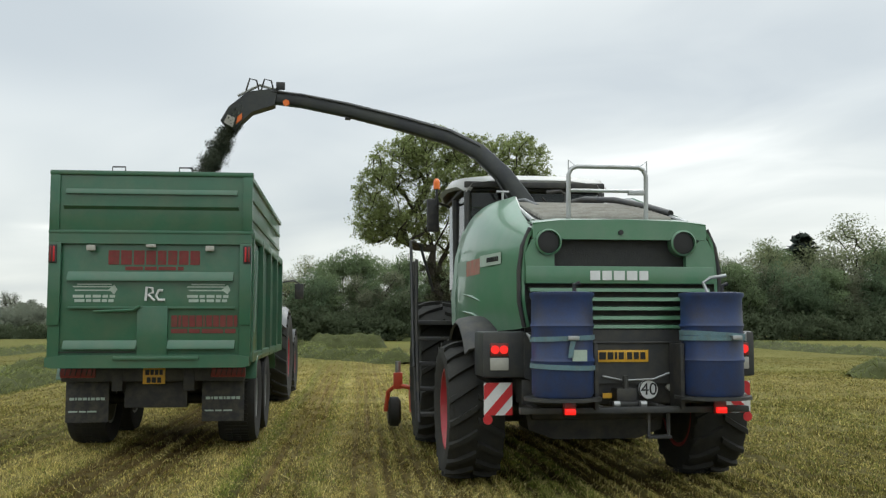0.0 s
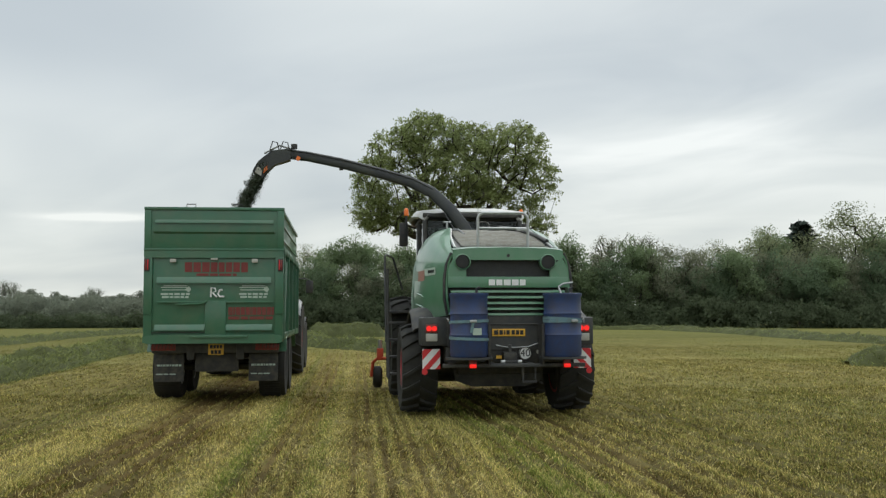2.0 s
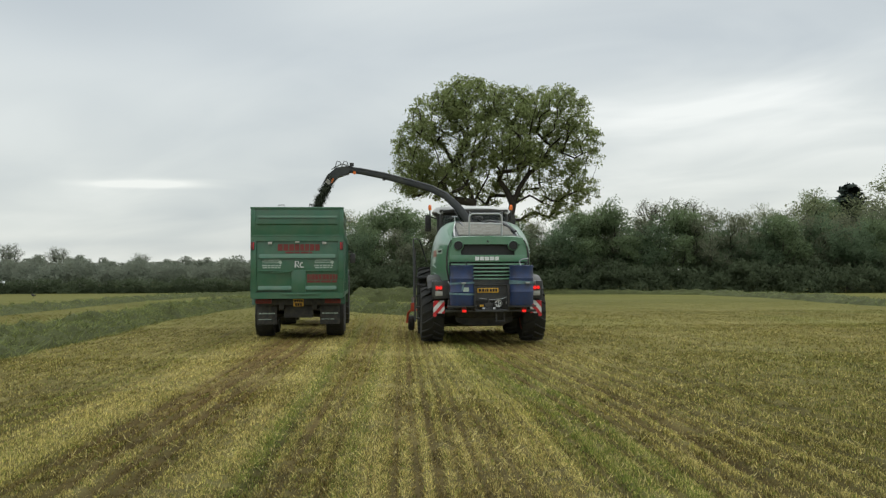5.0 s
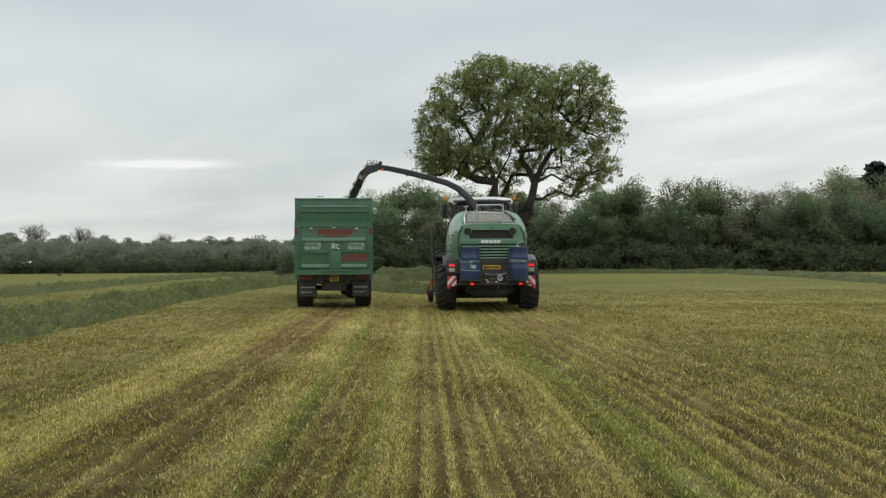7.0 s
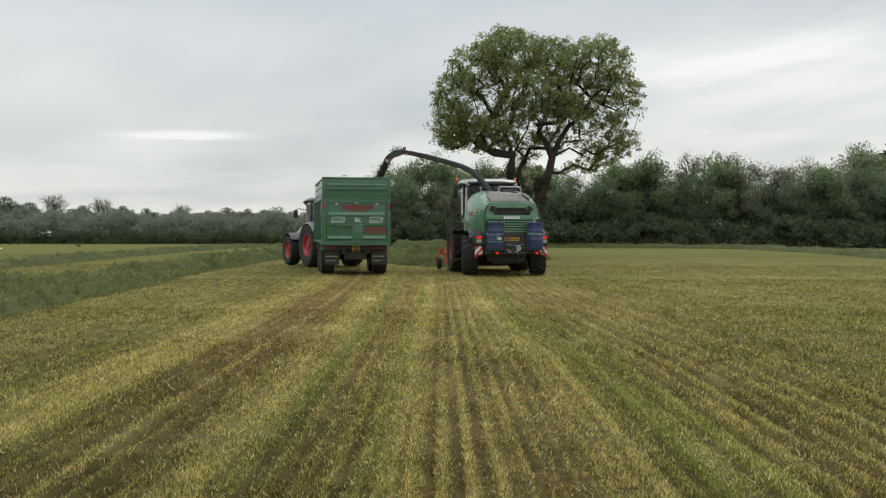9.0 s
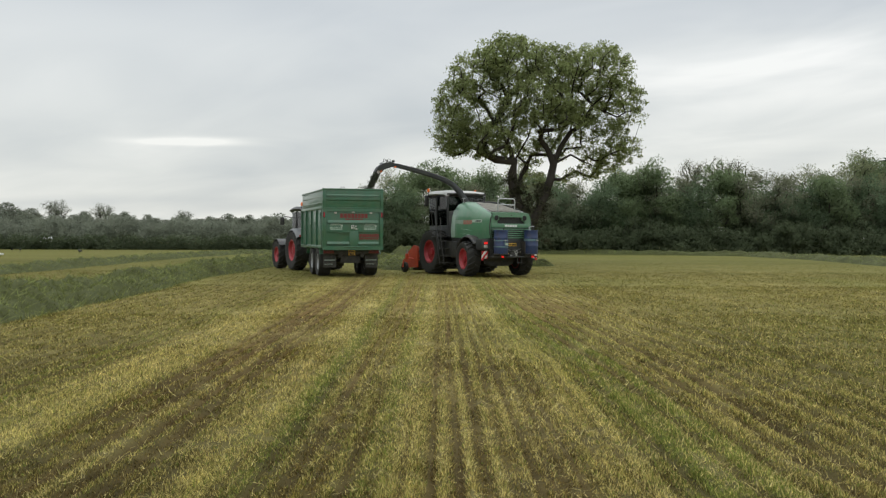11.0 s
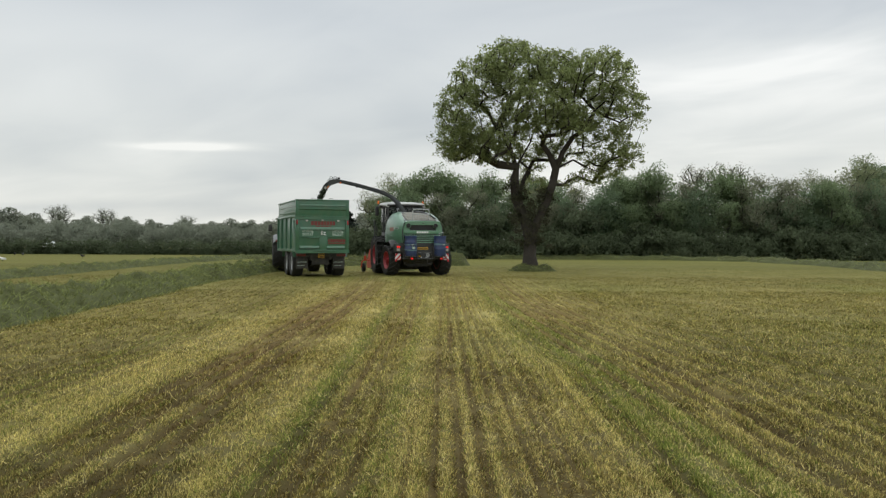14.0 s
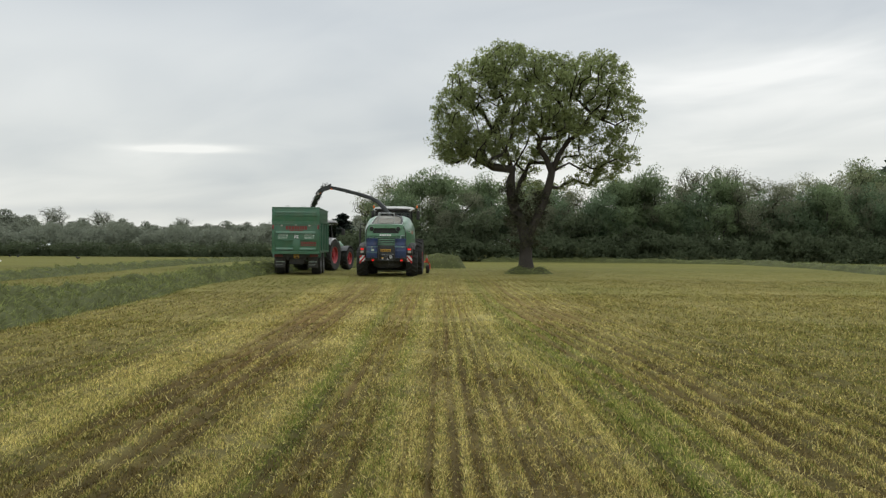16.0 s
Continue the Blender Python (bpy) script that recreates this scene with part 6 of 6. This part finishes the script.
        return plate([(-d, z - h * 0.45), (0.03, z - h * 0.5), (0.03, z + h * 0.5), (-d, z - h * 0.25)], x0, x1, "x")
    part("pressing", ridge(-1.02, 1.02, 2.24, 0.14), G, tg)
    part("pressing", ridge(-1.05, -0.16, 1.38, 0.13), G, tg)
    part("pressing", ridge(0.22, 1.05, 1.38, 0.13), G, tg)
    part("centre_panel", box(-0.16, 0.22, -0.015, 0.03, 1.22, 1.86, 0.015), G, tg)
    part("hatch_lip", box(-1.0, -0.16, -0.03, 0.03, 1.825, 1.855, 0.006), G, tg)
    part("hatch_lip", box(0.22, 1.05, -0.03, 0.03, 1.825, 1.855, 0.006), G, tg)
    part("hatch_handle", tube([(-0.68, -0.05, 1.79), (-0.20, -0.05, 1.81), (-0.12, -0.04, 1.86)], 0.018, 6), G, tg)
    part("door_seam", box(-1.1, -0.16, -0.004, 0.03, 1.28, 1.292), M["black"], tg)
    ex = part("tailgate_extension", box(-1.25, 1.25, -0.01, 0.05, 2.80, 3.55, 0.012), G, tr, "plain green tailgate extension")
    part("top_rail", box(-1.26, 1.26, -0.035, 0.075, 3.515, 3.575, 0.018), G, ex)
    part("pressing", ridge(-1.06, 1.06, 3.33, 0.12), G, ex)
    part("pressing", ridge(-1.08, 1.08, 3.09, 0.10, 0.05, True), G, ex)
    part("lip", box(-1.255, 1.255, -0.04, 0.0, 2.775, 2.815, 0.008), G, ex)
    for s in (-1, 1):
        part("edge_post", box(*sorted((s * 1.13, s * 1.252)), -0.03, 0.0, 2.815, 3.515, 0.008), G, ex)
    for x in (-0.43, 0.40):
        part("top_hoop", tube([(x - 0.08, 0.02, 3.56), (x - 0.08, 0.02, 3.63), (x + 0.08, 0.02, 3.63), (x + 0.08, 0.02, 3.56)], 0.010, 6), M["black"], ex)
    part("sill", plate([(-1.24, 1.22), (-1.24, 1.11), (-1.16, 1.09), (1.16, 1.09), (1.24, 1.11), (1.24, 1.22), (1.05, 1.25), (-1.05, 1.25)], -0.09, 0.10), G, tr, "heavy green tailgate sill")
    part("sill_bar", box(-0.42, 0.62, -0.12, -0.08, 1.19, 1.235, 0.01), G, tr)
    part("lamp_top", box(-0.06, 0.06, -0.06, -0.02, 2.60, 2.64, 0.01), M["lamp_clear"], tr)
    # writing: names and numbers as plain bars
    mark(-0.53, 0.60, 2.385, 2.565, 0.012, [1, 1, 1, 0.9, 0.8, 0.85, 0.9, 0.9], 0.006, 0.18, M["red_paint_mark"], tg, "name_bar", "faded red painted name, plain bars")
    mark(-0.32, 0.40, 2.315, 2.36, 0.012, [3, 2, 3, 1], 0.006, 0.15, M["red_paint_mark"], tg, "small_bar")
    mark(0.26, 1.08, 1.60, 1.745, 0.012, [1, 0.5, 1, 1, 1, 0.3, 1, 1, 1, 1, 0.6], 0.006, 0.2, M["red_paint_mark"], tg, "number_bar", "faded red painted number, plain bars")
    mark(0.26, 1.06, 1.52, 1.575, 0.012, [3, 2, 4, 2], 0.006, 0.12, M["red_paint_mark"], tg, "small_bar")
    for x in (-0.68, 0.72):
        for z, w in ((2.135, 0.22), (2.105, 0.27), (2.06, 0.25), (1.985, 0.27), (1.93, 0.25)):
            mark(x - w, x + w * 0.9, z - (0.018 if z < 2 else 0.008), z + (0.018 if z < 2 else 0.008), 0.013, [2, 1, 1.5, 1, 1] if z < 2.0 else [1], 0.005, 0.25, M["pale_mark"], tg, "maker_bar")
        part("maker_lozenge", plate([(x + 0.16, 2.07), (x + 0.23, 2.13), (x + 0.27, 2.07), (x + 0.23, 2.01)], 0.010, 0.016), M["pale_mark"], tg, "pale maker's lozenge")
    strokes = bmesh.new()
    tube([(-0.06, 0.0, 1.93), (-0.05, 0.0, 2.10), (0.02, 0.0, 2.09), (0.03, 0.0, 2.03), (-0.03, 0.0, 2.01), (0.05, 0.0, 1.93)], 0.017, 6, strokes)
    tube([(0.15, 0.0, 2.06), (0.10, 0.0, 2.06), (0.07, 0.0, 1.99), (0.10, 0.0, 1.94), (0.18, 0.0, 1.94)], 0.017, 6, strokes)
    part("white_mark", strokes, M["white"], tg, "white hand-painted mark")
    pl = part("number_plate", box(-0.13, 0.15, 0.29, 0.302, 0.87, 1.07, 0.004), M["plate"], tr, "yellow number plate with plain bars")
    mark(-0.10, 0.12, 0.985, 1.05, 0.284, [1.2, 1, 1, 1], 0.005, 0.3, M["ink"], pl, "plate_bar")
    mark(-0.08, 0.10, 0.885, 0.955, 0.284, [1, 1.1, 1], 0.005, 0.3, M["ink"], pl, "plate_bar")
    # chassis
    part("cross_beam", box(-1.15, 1.15, 0.31, 0.45, 0.90, 1.12, 0.02), M["black"], tr)
    for s in (-1, 1):
        part("chassis_rail", box(s * 0.45 - 0.07, s * 0.45 + 0.07, 0.3, 6.4, 0.78, 1.12, 0.012), M["black"], tr)
    part("under_beam", box(-0.40, 0.40, 0.5, 0.62, 0.55, 0.95, 0.02), M["black"], tr)
    part("drawbar", tube([(-0.4, 6.2, 0.9), (0, 7.35, 0.62)], 0.08, 8), G, tr)
    part("drawbar", tube([(0.4, 6.2, 0.9), (0, 7.35, 0.62)], 0.08, 8), G, tr)
    wheels = []
    for y in (1.42, 2.95):
        part("axle", cyl((-0.95, y, 0.60), (0.95, y, 0.60), 0.07, 12), M["black"], tr)
        for s in (-1, 1):
            p = (s * 0.985, y, 0.60)
            wheels.append((wheel(tr, p, 0.60, 0.52, 0.33, M["rim_grey"], 0, s), p, 0.60, 0))
    # the load, heaped inside
    gen = np.random.default_rng(3)
    me, v = grid_mesh("load", np.linspace(-1.14, 1.14, 20), np.linspace(0.12, 5.7, 44), lambda x, y: 2.75 + 0.25 * np.exp(-((x - 0.3) / 0.7) ** 2 - ((y - 2.2) / 1.2) ** 2) + 0.12 * smooth_noise(x, y, 0.3, 0.3, 31))
    me.materials.append(M["crop"])
    ld = new("load", me)
    ld.parent = tr
    ld["label"] = "heap of chopped grass in the trailer"
    return tr, wheels


# ---- tractor ----


def build_tractor():
    """Origin on the ground under the rear axle's middle."""
    t = thing("tractor", "green tractor with grey mudguards and red wheels, drawing the trailer", "tractor")
    wheels = []
    for s in (-1, 1):
        wheels.append((wheel(t, (s * 0.95, 0, 0.96), 0.96, 0.66, 0.52, M["red"], 20, s), (s * 0.95, 0, 0.96), 0.96, 0))
        wheels.append((wheel(t, (s * 0.95, 2.75, 0.72), 0.72, 0.54, 0.40, M["red"], 18, s), (s * 0.95, 2.75, 0.72), 0.72, 0))
        arc = [(1.08 * math.cos(a), 0.96 + 1.08 * math.sin(a)) for a in [radians(40 + 11 * i) for i in range(12)]]
        fd = part("mudguard", sheet([[Vector((s * x, -y, z - dz)) for x, dz in ((0.50, 0.0), (0.9, 0.0), (1.16, 0.03), (1.24, 0.10))] for y, z in arc], 0.035), M["fender_grey"], t, "dull grey rear mudguard", 60)
        part("rear_lamp", box(*sorted((s * 0.88, s * 1.12)), -0.93, -0.88, 1.60, 1.72, 0.02), M["lamp_red"], fd, "red tail lamp in the mudguard")
        arc2 = [(2.75 + 0.80 * math.cos(a), 0.72 + 0.80 * math.sin(a)) for a in [radians(35 + 12 * i) for i in range(10)]]
        part("front_mudguard", sheet([[Vector((s * x, y, z)) for x in (0.70, 0.95, 1.20)] for y, z in arc2], 0.025), M["dark_grey"], t, "dark front mudguard", 60)
        mi = part("mirror_arm", tube([(s * 0.85, 0.9, 2.55), (s * 1.25, 1.0, 2.62), (s * 1.38, 1.0, 2.55)], 0.018, 6), M["black"], t)
        part("mirror", box(*sorted((s * 1.28, s * 1.48)), 0.95, 1.03, 2.20, 2.55, 0.03), M["black"], mi, "black mirror")
    part("rear_body", box(-0.5, 0.5, -0.6, 1.2, 0.55, 1.35, 0.06), M["black"], t)
    part("hitch_frame", box(-0.3, 0.3, -1.0, -0.5, 0.45, 0.75, 0.03), M["black"], t)
    part("axle", cyl((-0.9, 0, 0.96), (0.9, 0, 0.96), 0.16, 12), M["black"], t)
    part("front_axle", cyl((-0.9, 2.75, 0.72), (0.9, 2.75, 0.72), 0.12, 12), M["black"], t)
    hood = [[Vector((x * w, y, z)) for x, z in ((-1, 1.0), (-1, 1.55), (-0.75, top), (0.75, top), (1, 1.55), (1, 1.0))] for y, w, top in ((1.15, 0.50, 1.98), (2.2, 0.48, 1.92), (3.2, 0.44, 1.80), (3.7, 0.38, 1.62))]
    part("bonnet", loft(hood), M["green"], t, "green bonnet", 30)
    part("nose", box(-0.36, 0.36, 3.65, 3.85, 0.75, 1.55, 0.06), M["dark_grey"], t)
    cab = part("cab_base", box(-0.80, 0.80, -0.45, 1.2, 1.25, 1.75, 0.06), M["dark_grey"], t)
    for x, y in ((-0.80, -0.45), (0.80, -0.45), (-0.86, 0.45), (0.86, 0.45), (-0.72, 1.2), (0.72, 1.2)):
        part("pillar", tube([(x, y, 1.72), (x * 0.95, y * 0.9, 2.85)], 0.04, 6), M["dark_grey"], cab)
    part("rear_window", box(-0.76, 0.76, -0.46, -0.448, 1.75, 2.82), M["glass"], cab)
    part("windscreen", box(-0.70, 0.70, 1.19, 1.202, 1.75, 2.82), M["glass"], cab)
    for s in (-1, 1):
        part("side_window", box(*sorted((s * 0.815, s * 0.827)), -0.40, 1.15, 1.75, 2.82), M["glass"], cab)
    part("seat", box(-0.25, 0.25, -0.1, 0.1, 1.7, 2.45, 0.06), M["seat"], cab)
    rf = [[Vector((x * w, y, z - (0.10 if abs(x) == 1 else 0))) for x in (-1, -0.85, 0, 0.85, 1)] for y, w, z in ((-0.65, 0.78, 2.90), (-0.4, 0.90, 2.98), (0.6, 0.92, 3.0), (1.3, 0.86, 2.95), (1.5, 0.7, 2.88))]
    part("roof", sheet(rf, -0.10), M["dark_grey"], t, "dark cab roof", 60)
    be = part("beacon_stem", cyl((-0.80, -0.3, 2.9), (-0.80, -0.3, 3.16), 0.018, 8), M["black"], t)
    part("beacon", loft([ring(Vector((-0.80, -0.3, z)), Vector((1, 0, 0)), Vector((0, 1, 0)), r, 14) for z, r in ((3.12, 0.055), (3.24, 0.055), (3.29, 0.02))]), M["lamp_orange"], be, "amber beacon")
    part("exhaust", tube([(0.62, 1.35, 1.3), (0.66, 1.35, 2.9)], 0.06, 10), M["dark_grey"], t)
    return t, wheels


# ---- chopped crop in flight ----


def build_crop():
    cs = thing("crop_stream", "dark stream of chopped grass blown from the spout into the trailer", "chopped grass")
    gen = np.random.default_rng(9)
    lumps = []
    for i in range(28):
        c = [Vector((gen.normal() * 0.05, gen.normal() * 0.05, gen.normal() * 0.12)) for _ in range(13)]
        c = [Vector((p.x + p.z * 0.45, p.y, p.z)) for p in c]
        v, n = leaf_cloud([tuple(p) for p in c], 0.05 + 0.08 * gen.random(len(c)), 170, 0.019, 1.0)
        me = leaf_mesh("crop_lump", v, n, M["crop"], False, (0, 0, 0))
        o = new("crop_lump", me)
        o.parent = cs
        lumps.append(o)
    return cs, lumps


# ---- far small things ----


def build_bird(place, turn, white, group):
    b = thing("gull" if white else "crow", "white gull standing on the far field" if white else "black crow standing on the far field", "bird", group)
    m = M["feather_white" if white else "feather"]
    b.matrix_basis = pose(*place, 0, 0, turn)
    part("body", loft([ring(Vector((0, y, z)), Vector((1, 0, 0)), Vector((0, 0, 1)), r, 10) for y, z, r in ((-0.26, 0.20, 0.015), (-0.15, 0.22, 0.06), (0.0, 0.24, 0.085), (0.12, 0.29, 0.06), (0.17, 0.34, 0.045), (0.22, 0.35, 0.035), (0.30, 0.34, 0.006))]), m, b)
    for s in (-1, 1):
        part("wing", sheet([[Vector((s * (0.07 + 0.02 * k), y, z)) for k, z in ((0, 0.30), (1, 0.24), (0, 0.18))] for y in (-0.22, -0.05, 0.10)], 0.01), m, b)
        part("leg", tube([(s * 0.03, 0, 0.18), (s * 0.03, 0.01, 0.0)], 0.008, 5), M["black"], b)
    return b


def build_far_van():
    v = thing("parked_car", "white car parked beyond the hedge", "car")
    v.matrix_basis = pose(-70.5, 168, 0.0, 0, 0, 30)
    side = [(-2.0, 0.35), (2.0, 0.35), (2.1, 0.75), (1.1, 0.92), (0.5, 1.42), (-1.3, 1.45), (-2.0, 0.95)]
    part("body", plate(side, -0.85, 0.85, "x"), M["white"], v)
    for s in (-1, 1):
        part("window", plate([(-1.2, 0.95), (0.95, 0.95), (0.45, 1.36), (-1.15, 1.36)], *sorted((s * 0.855, s * 0.865)), "x"), M["ink"], v)
        for y in (-1.3, 1.3):
            part("wheel", cyl((s * 0.66, y, 0.31), (s * 0.87, y, 0.31), 0.31, 18), M["rubber"], v)


build_ground()
harvester, harvester_wheels = build_harvester()
drums = [(build_drum(s), s) for s in (-1, 1)]
trailer, trailer_wheels = build_trailer()
tractor, tractor_wheels = build_tractor()
stream, lumps = build_crop()
build_oak()
build_woods()
SWATH = "long windrow of cut grass lying on the field"
build_swath("swath", [(-9.3, 6), (-9.35, 18), (-9.6, 26), (-10.2, 36), (-10.3, 47), (-9.7, 53), (-9.6, 58), (-8.4, 63), (-5.6, 66.3), (-3.4, 66.2)], 2.2, 0.48, 41, SWATH, 700)
build_swath("swath", [(-19.0, 30), (-19.3, 45), (-20.2, 70), (-19, 88), (-14, 96)], 1.9, 0.34, 42, SWATH, 260)
build_swath("swath", [(27.5, 40), (27.0, 53), (29, 72), (28, 85), (21, 91), (12, 92.5), (4, 92)], 2.0, 0.38, 43, SWATH, 200)
build_swath("swath", [(15.2, 28.4), (17.5, 27.6), (24, 25.5)], 2.6, 0.55, 44, "end of a windrow of cut grass", 420)
build_swath("swath", [(-3.6, 66.0), (-1.6, 66.4), (0.3, 66.7), (1.7, 67.0)], 2.8, 0.78, 45, "heaped windrow of cut grass across the headland", 320)
# the windrow that the harvester takes up, in lengths
ahead = [(1.9, 39.6), (1.0, 42.0), (-0.2, 44.2), (-1.4, 46.3), (-2.2, 48.6), (-2.6, 51.0), (-2.7, 53.4), (-2.8, 56.0), (-3.0, 58.6), (-3.2, 61.2)]
taken = []
for i, (a, b) in enumerate(zip(ahead, ahead[1:])):
    o = build_swath("swath_length", [tuple(Vector(a) - (Vector(b) - Vector(a)) * 0.06), tuple(Vector(b) + (Vector(b) - Vector(a)) * 0.06)], 2.1, 0.44, 61 + i, "length of windrow waiting to be picked up", 420, a)
    taken.append(o)
for place, turn, white in (((-32.8, 85.5, 0), 60, False), ((-42.0, 94.0, 0), 20, False), ((-43.5, 95.5, 0), 200, False), ((-33.0, 70.5, 0), 90, True)):
    build_bird(place, turn, white, "birds on the field")
build_far_van()
build_stubble()

# ---- movement ----
HARVESTER = ((0.0, 2.52, 8.97, 1.9), (0.5, 2.45, 10.36, 1.6), (1.5, 2.37, 13.12, 1.5), (2.5, 2.25, 15.97, 1.2), (3.5, 2.22, 18.76, 1.0), (6.3, 2.05, 26.6, 0.2), (7.0, 2.06, 28.4, 0.3),
             (8.0, 2.20, 31.2, 1.8), (9.0, 2.60, 33.95, 7.9), (11.3, 2.65, 39.5, 29.0), (12.5, 0.91, 42.2, 26.5), (13.5, -0.49, 44.7, 18.6), (14.5, -1.44, 46.2, 11.0), (15.2, -2.08, 47.1, 5.5), (16.0, -2.72, 47.7, -2.7))
TRAILER = ((0.0, -2.64, 12.16, 1.0), (0.5, -2.62, 13.45, 1.1), (1.5, -2.62, 16.1, 1.2), (2.5, -2.68, 18.87, 1.0), (3.5, -2.74, 21.5, 1.2), (6.3, -2.88, 29.1, 4.0), (7.0, -2.90, 30.65, 5.5),
           (8.0, -2.93, 32.7, 8.3), (9.0, -3.05, 34.5, 10.5), (11.3, -3.71, 38.7, 17.6), (12.5, -4.39, 40.6, 20.3), (13.5, -5.08, 42.4, 20.0), (14.5, -6.18, 45.0, 14.6), (15.2, -7.0, 47.4, 7.0), (16.0, -7.6, 49.8, 2.0))
TRACTOR = ((0.0, 0.0), (2.5, 0.5), (4.0, 2.0), (6.3, 6.0), (7.0, 11.0), (8.0, 19.0), (9.0, 28.0), (10.0, 30.0), (11.3, 25.0), (12.5, 23.0), (13.5, 17.0), (14.5, 4.0), (15.2, -7.0), (16.0, -15.0))


def between(rows, t):
    """The values at t, on a smooth curve through the rows."""
    k = np.array([r[0] for r in rows])
    out = []
    for c in range(1, len(rows[0])):
        v = np.array([r[c] for r in rows])
        m = np.gradient(v, k)
        i = int(np.clip(np.searchsorted(k, t, "right") - 1, 0, len(k) - 2))
        h = k[i + 1] - k[i]
        s = (t - k[i]) / h
        out.append((2 * s ** 3 - 3 * s * s + 1) * v[i] + (s ** 3 - 2 * s * s + s) * h * m[i] + (-2 * s ** 3 + 3 * s * s) * v[i + 1] + (s ** 3 - s * s) * h * m[i + 1])
    return out


def at_harvester(t):
    x, y, h = between(HARVESTER, t)
    return pose(x, y, 0, 0, 0, h)


def at_trailer(t):
    x, y, h = between(TRAILER, t)
    return pose(x, y, 0, 0, 0, h)


def at_tractor(t):
    eye = at_trailer(t) @ Vector((0, 7.35, 0))
    h = between(TRACTOR, t)[0]
    return pose(eye.x, eye.y, 0, 0, 0, h) @ pose(0, 1.05, 0)


def roll_wheels(wheels, where, steer=0.0):
    """Turns each wheel by the way its own hub has gone."""
    step = 0.25
    times = [i * step for i in range(65)]
    for ob, p, r, steered in wheels:
        ang, last, rows = 0.0, None, []
        for t in times:
            m = where(t)
            here = m @ Vector((p[0], p[1], 0))
            if last is not None:
                fwd = m.to_3x3() @ Vector((0, 1, 0))
                ang -= (here - last).dot(fwd) / r
            last = here
            turn = 0.0
            if steered:
                h0, h1 = between(HARVESTER, max(t - 0.2, 0))[2], between(HARVESTER, min(t + 0.2, 16))[2]
                turn = -max(-16, min(16, (h1 - h0) / 0.4 * 1.1))
            rows.append((t, pose(*p, 0, 0, turn) @ Matrix.Rotation(ang, 4, "X")))
        walk(ob, rows)


def motions():
    times = [i * 0.25 for i in range(65)]
    walk(harvester, [(t, at_harvester(t)) for t in times])
    walk(stream, [(t, at_harvester(t)) for t in times])
    for d, s in drums:
        walk(d, [(t, at_harvester(t) @ pose(s * 0.725 + 0.06, -0.30, 0, 0, 0, 8 * s)) for t in times])
    walk(trailer, [(t, at_trailer(t)) for t in times])
    walk(tractor, [(t, at_tractor(t)) for t in times])
    roll_wheels(harvester_wheels, at_harvester)
    roll_wheels(trailer_wheels, at_trailer)
    roll_wheels(tractor_wheels, at_tractor)
    # lumps of crop fly from the flap into the trailer, one after another
    a, b, c = Vector((-4.17, 4.18, 4.34)), Vector((-4.40, 4.24, 3.92)), Vector((-4.84, 4.30, 3.05))
    fly = 0.5
    for i, o in enumerate(lumps):
        rows, lead = [], fly * i / len(lumps)
        for k in range(-1, 33):
            for f in (0.0, 0.13, 0.4, 0.67, 0.80, 0.93):
                t = k * fly + lead + f * fly
                if 0 <= t <= 16:
                    u = f / 0.93
                    p = a * (1 - u) ** 2 + b * (2 * u * (1 - u)) + c * u * u
                    rows.append((t, pose(p.x, p.y, p.z, 0, 0, 40 * u)))
        rows = [(0.0, rows[0][1])] + [r for r in rows if r[0] > 0.04] if rows[0][0] > 0 else rows
        if frame(rows[-1][0]) < frame(16.0):
            rows.append((16.0, rows[-1][1]))
        walk(o, rows)
    # lengths of windrow go down into the header as it reaches them
    for o, place in zip(taken, ahead):
        when = 99.0
        for i in range(161):
            t = i * 0.1
            q = at_harvester(t).inverted() @ Vector((*place, 0))
            if q.y < 6.9:
                when = t
                break
        still = pose(*place, 0)
        if when > 15.4:
            continue
        walk(o, [(0.0, still)] + ([(when, still)] if when > 0 else []) + [(when + 0.45, pose(*place, -1.1)), (16.0, pose(*place, -1.1))])


motions()
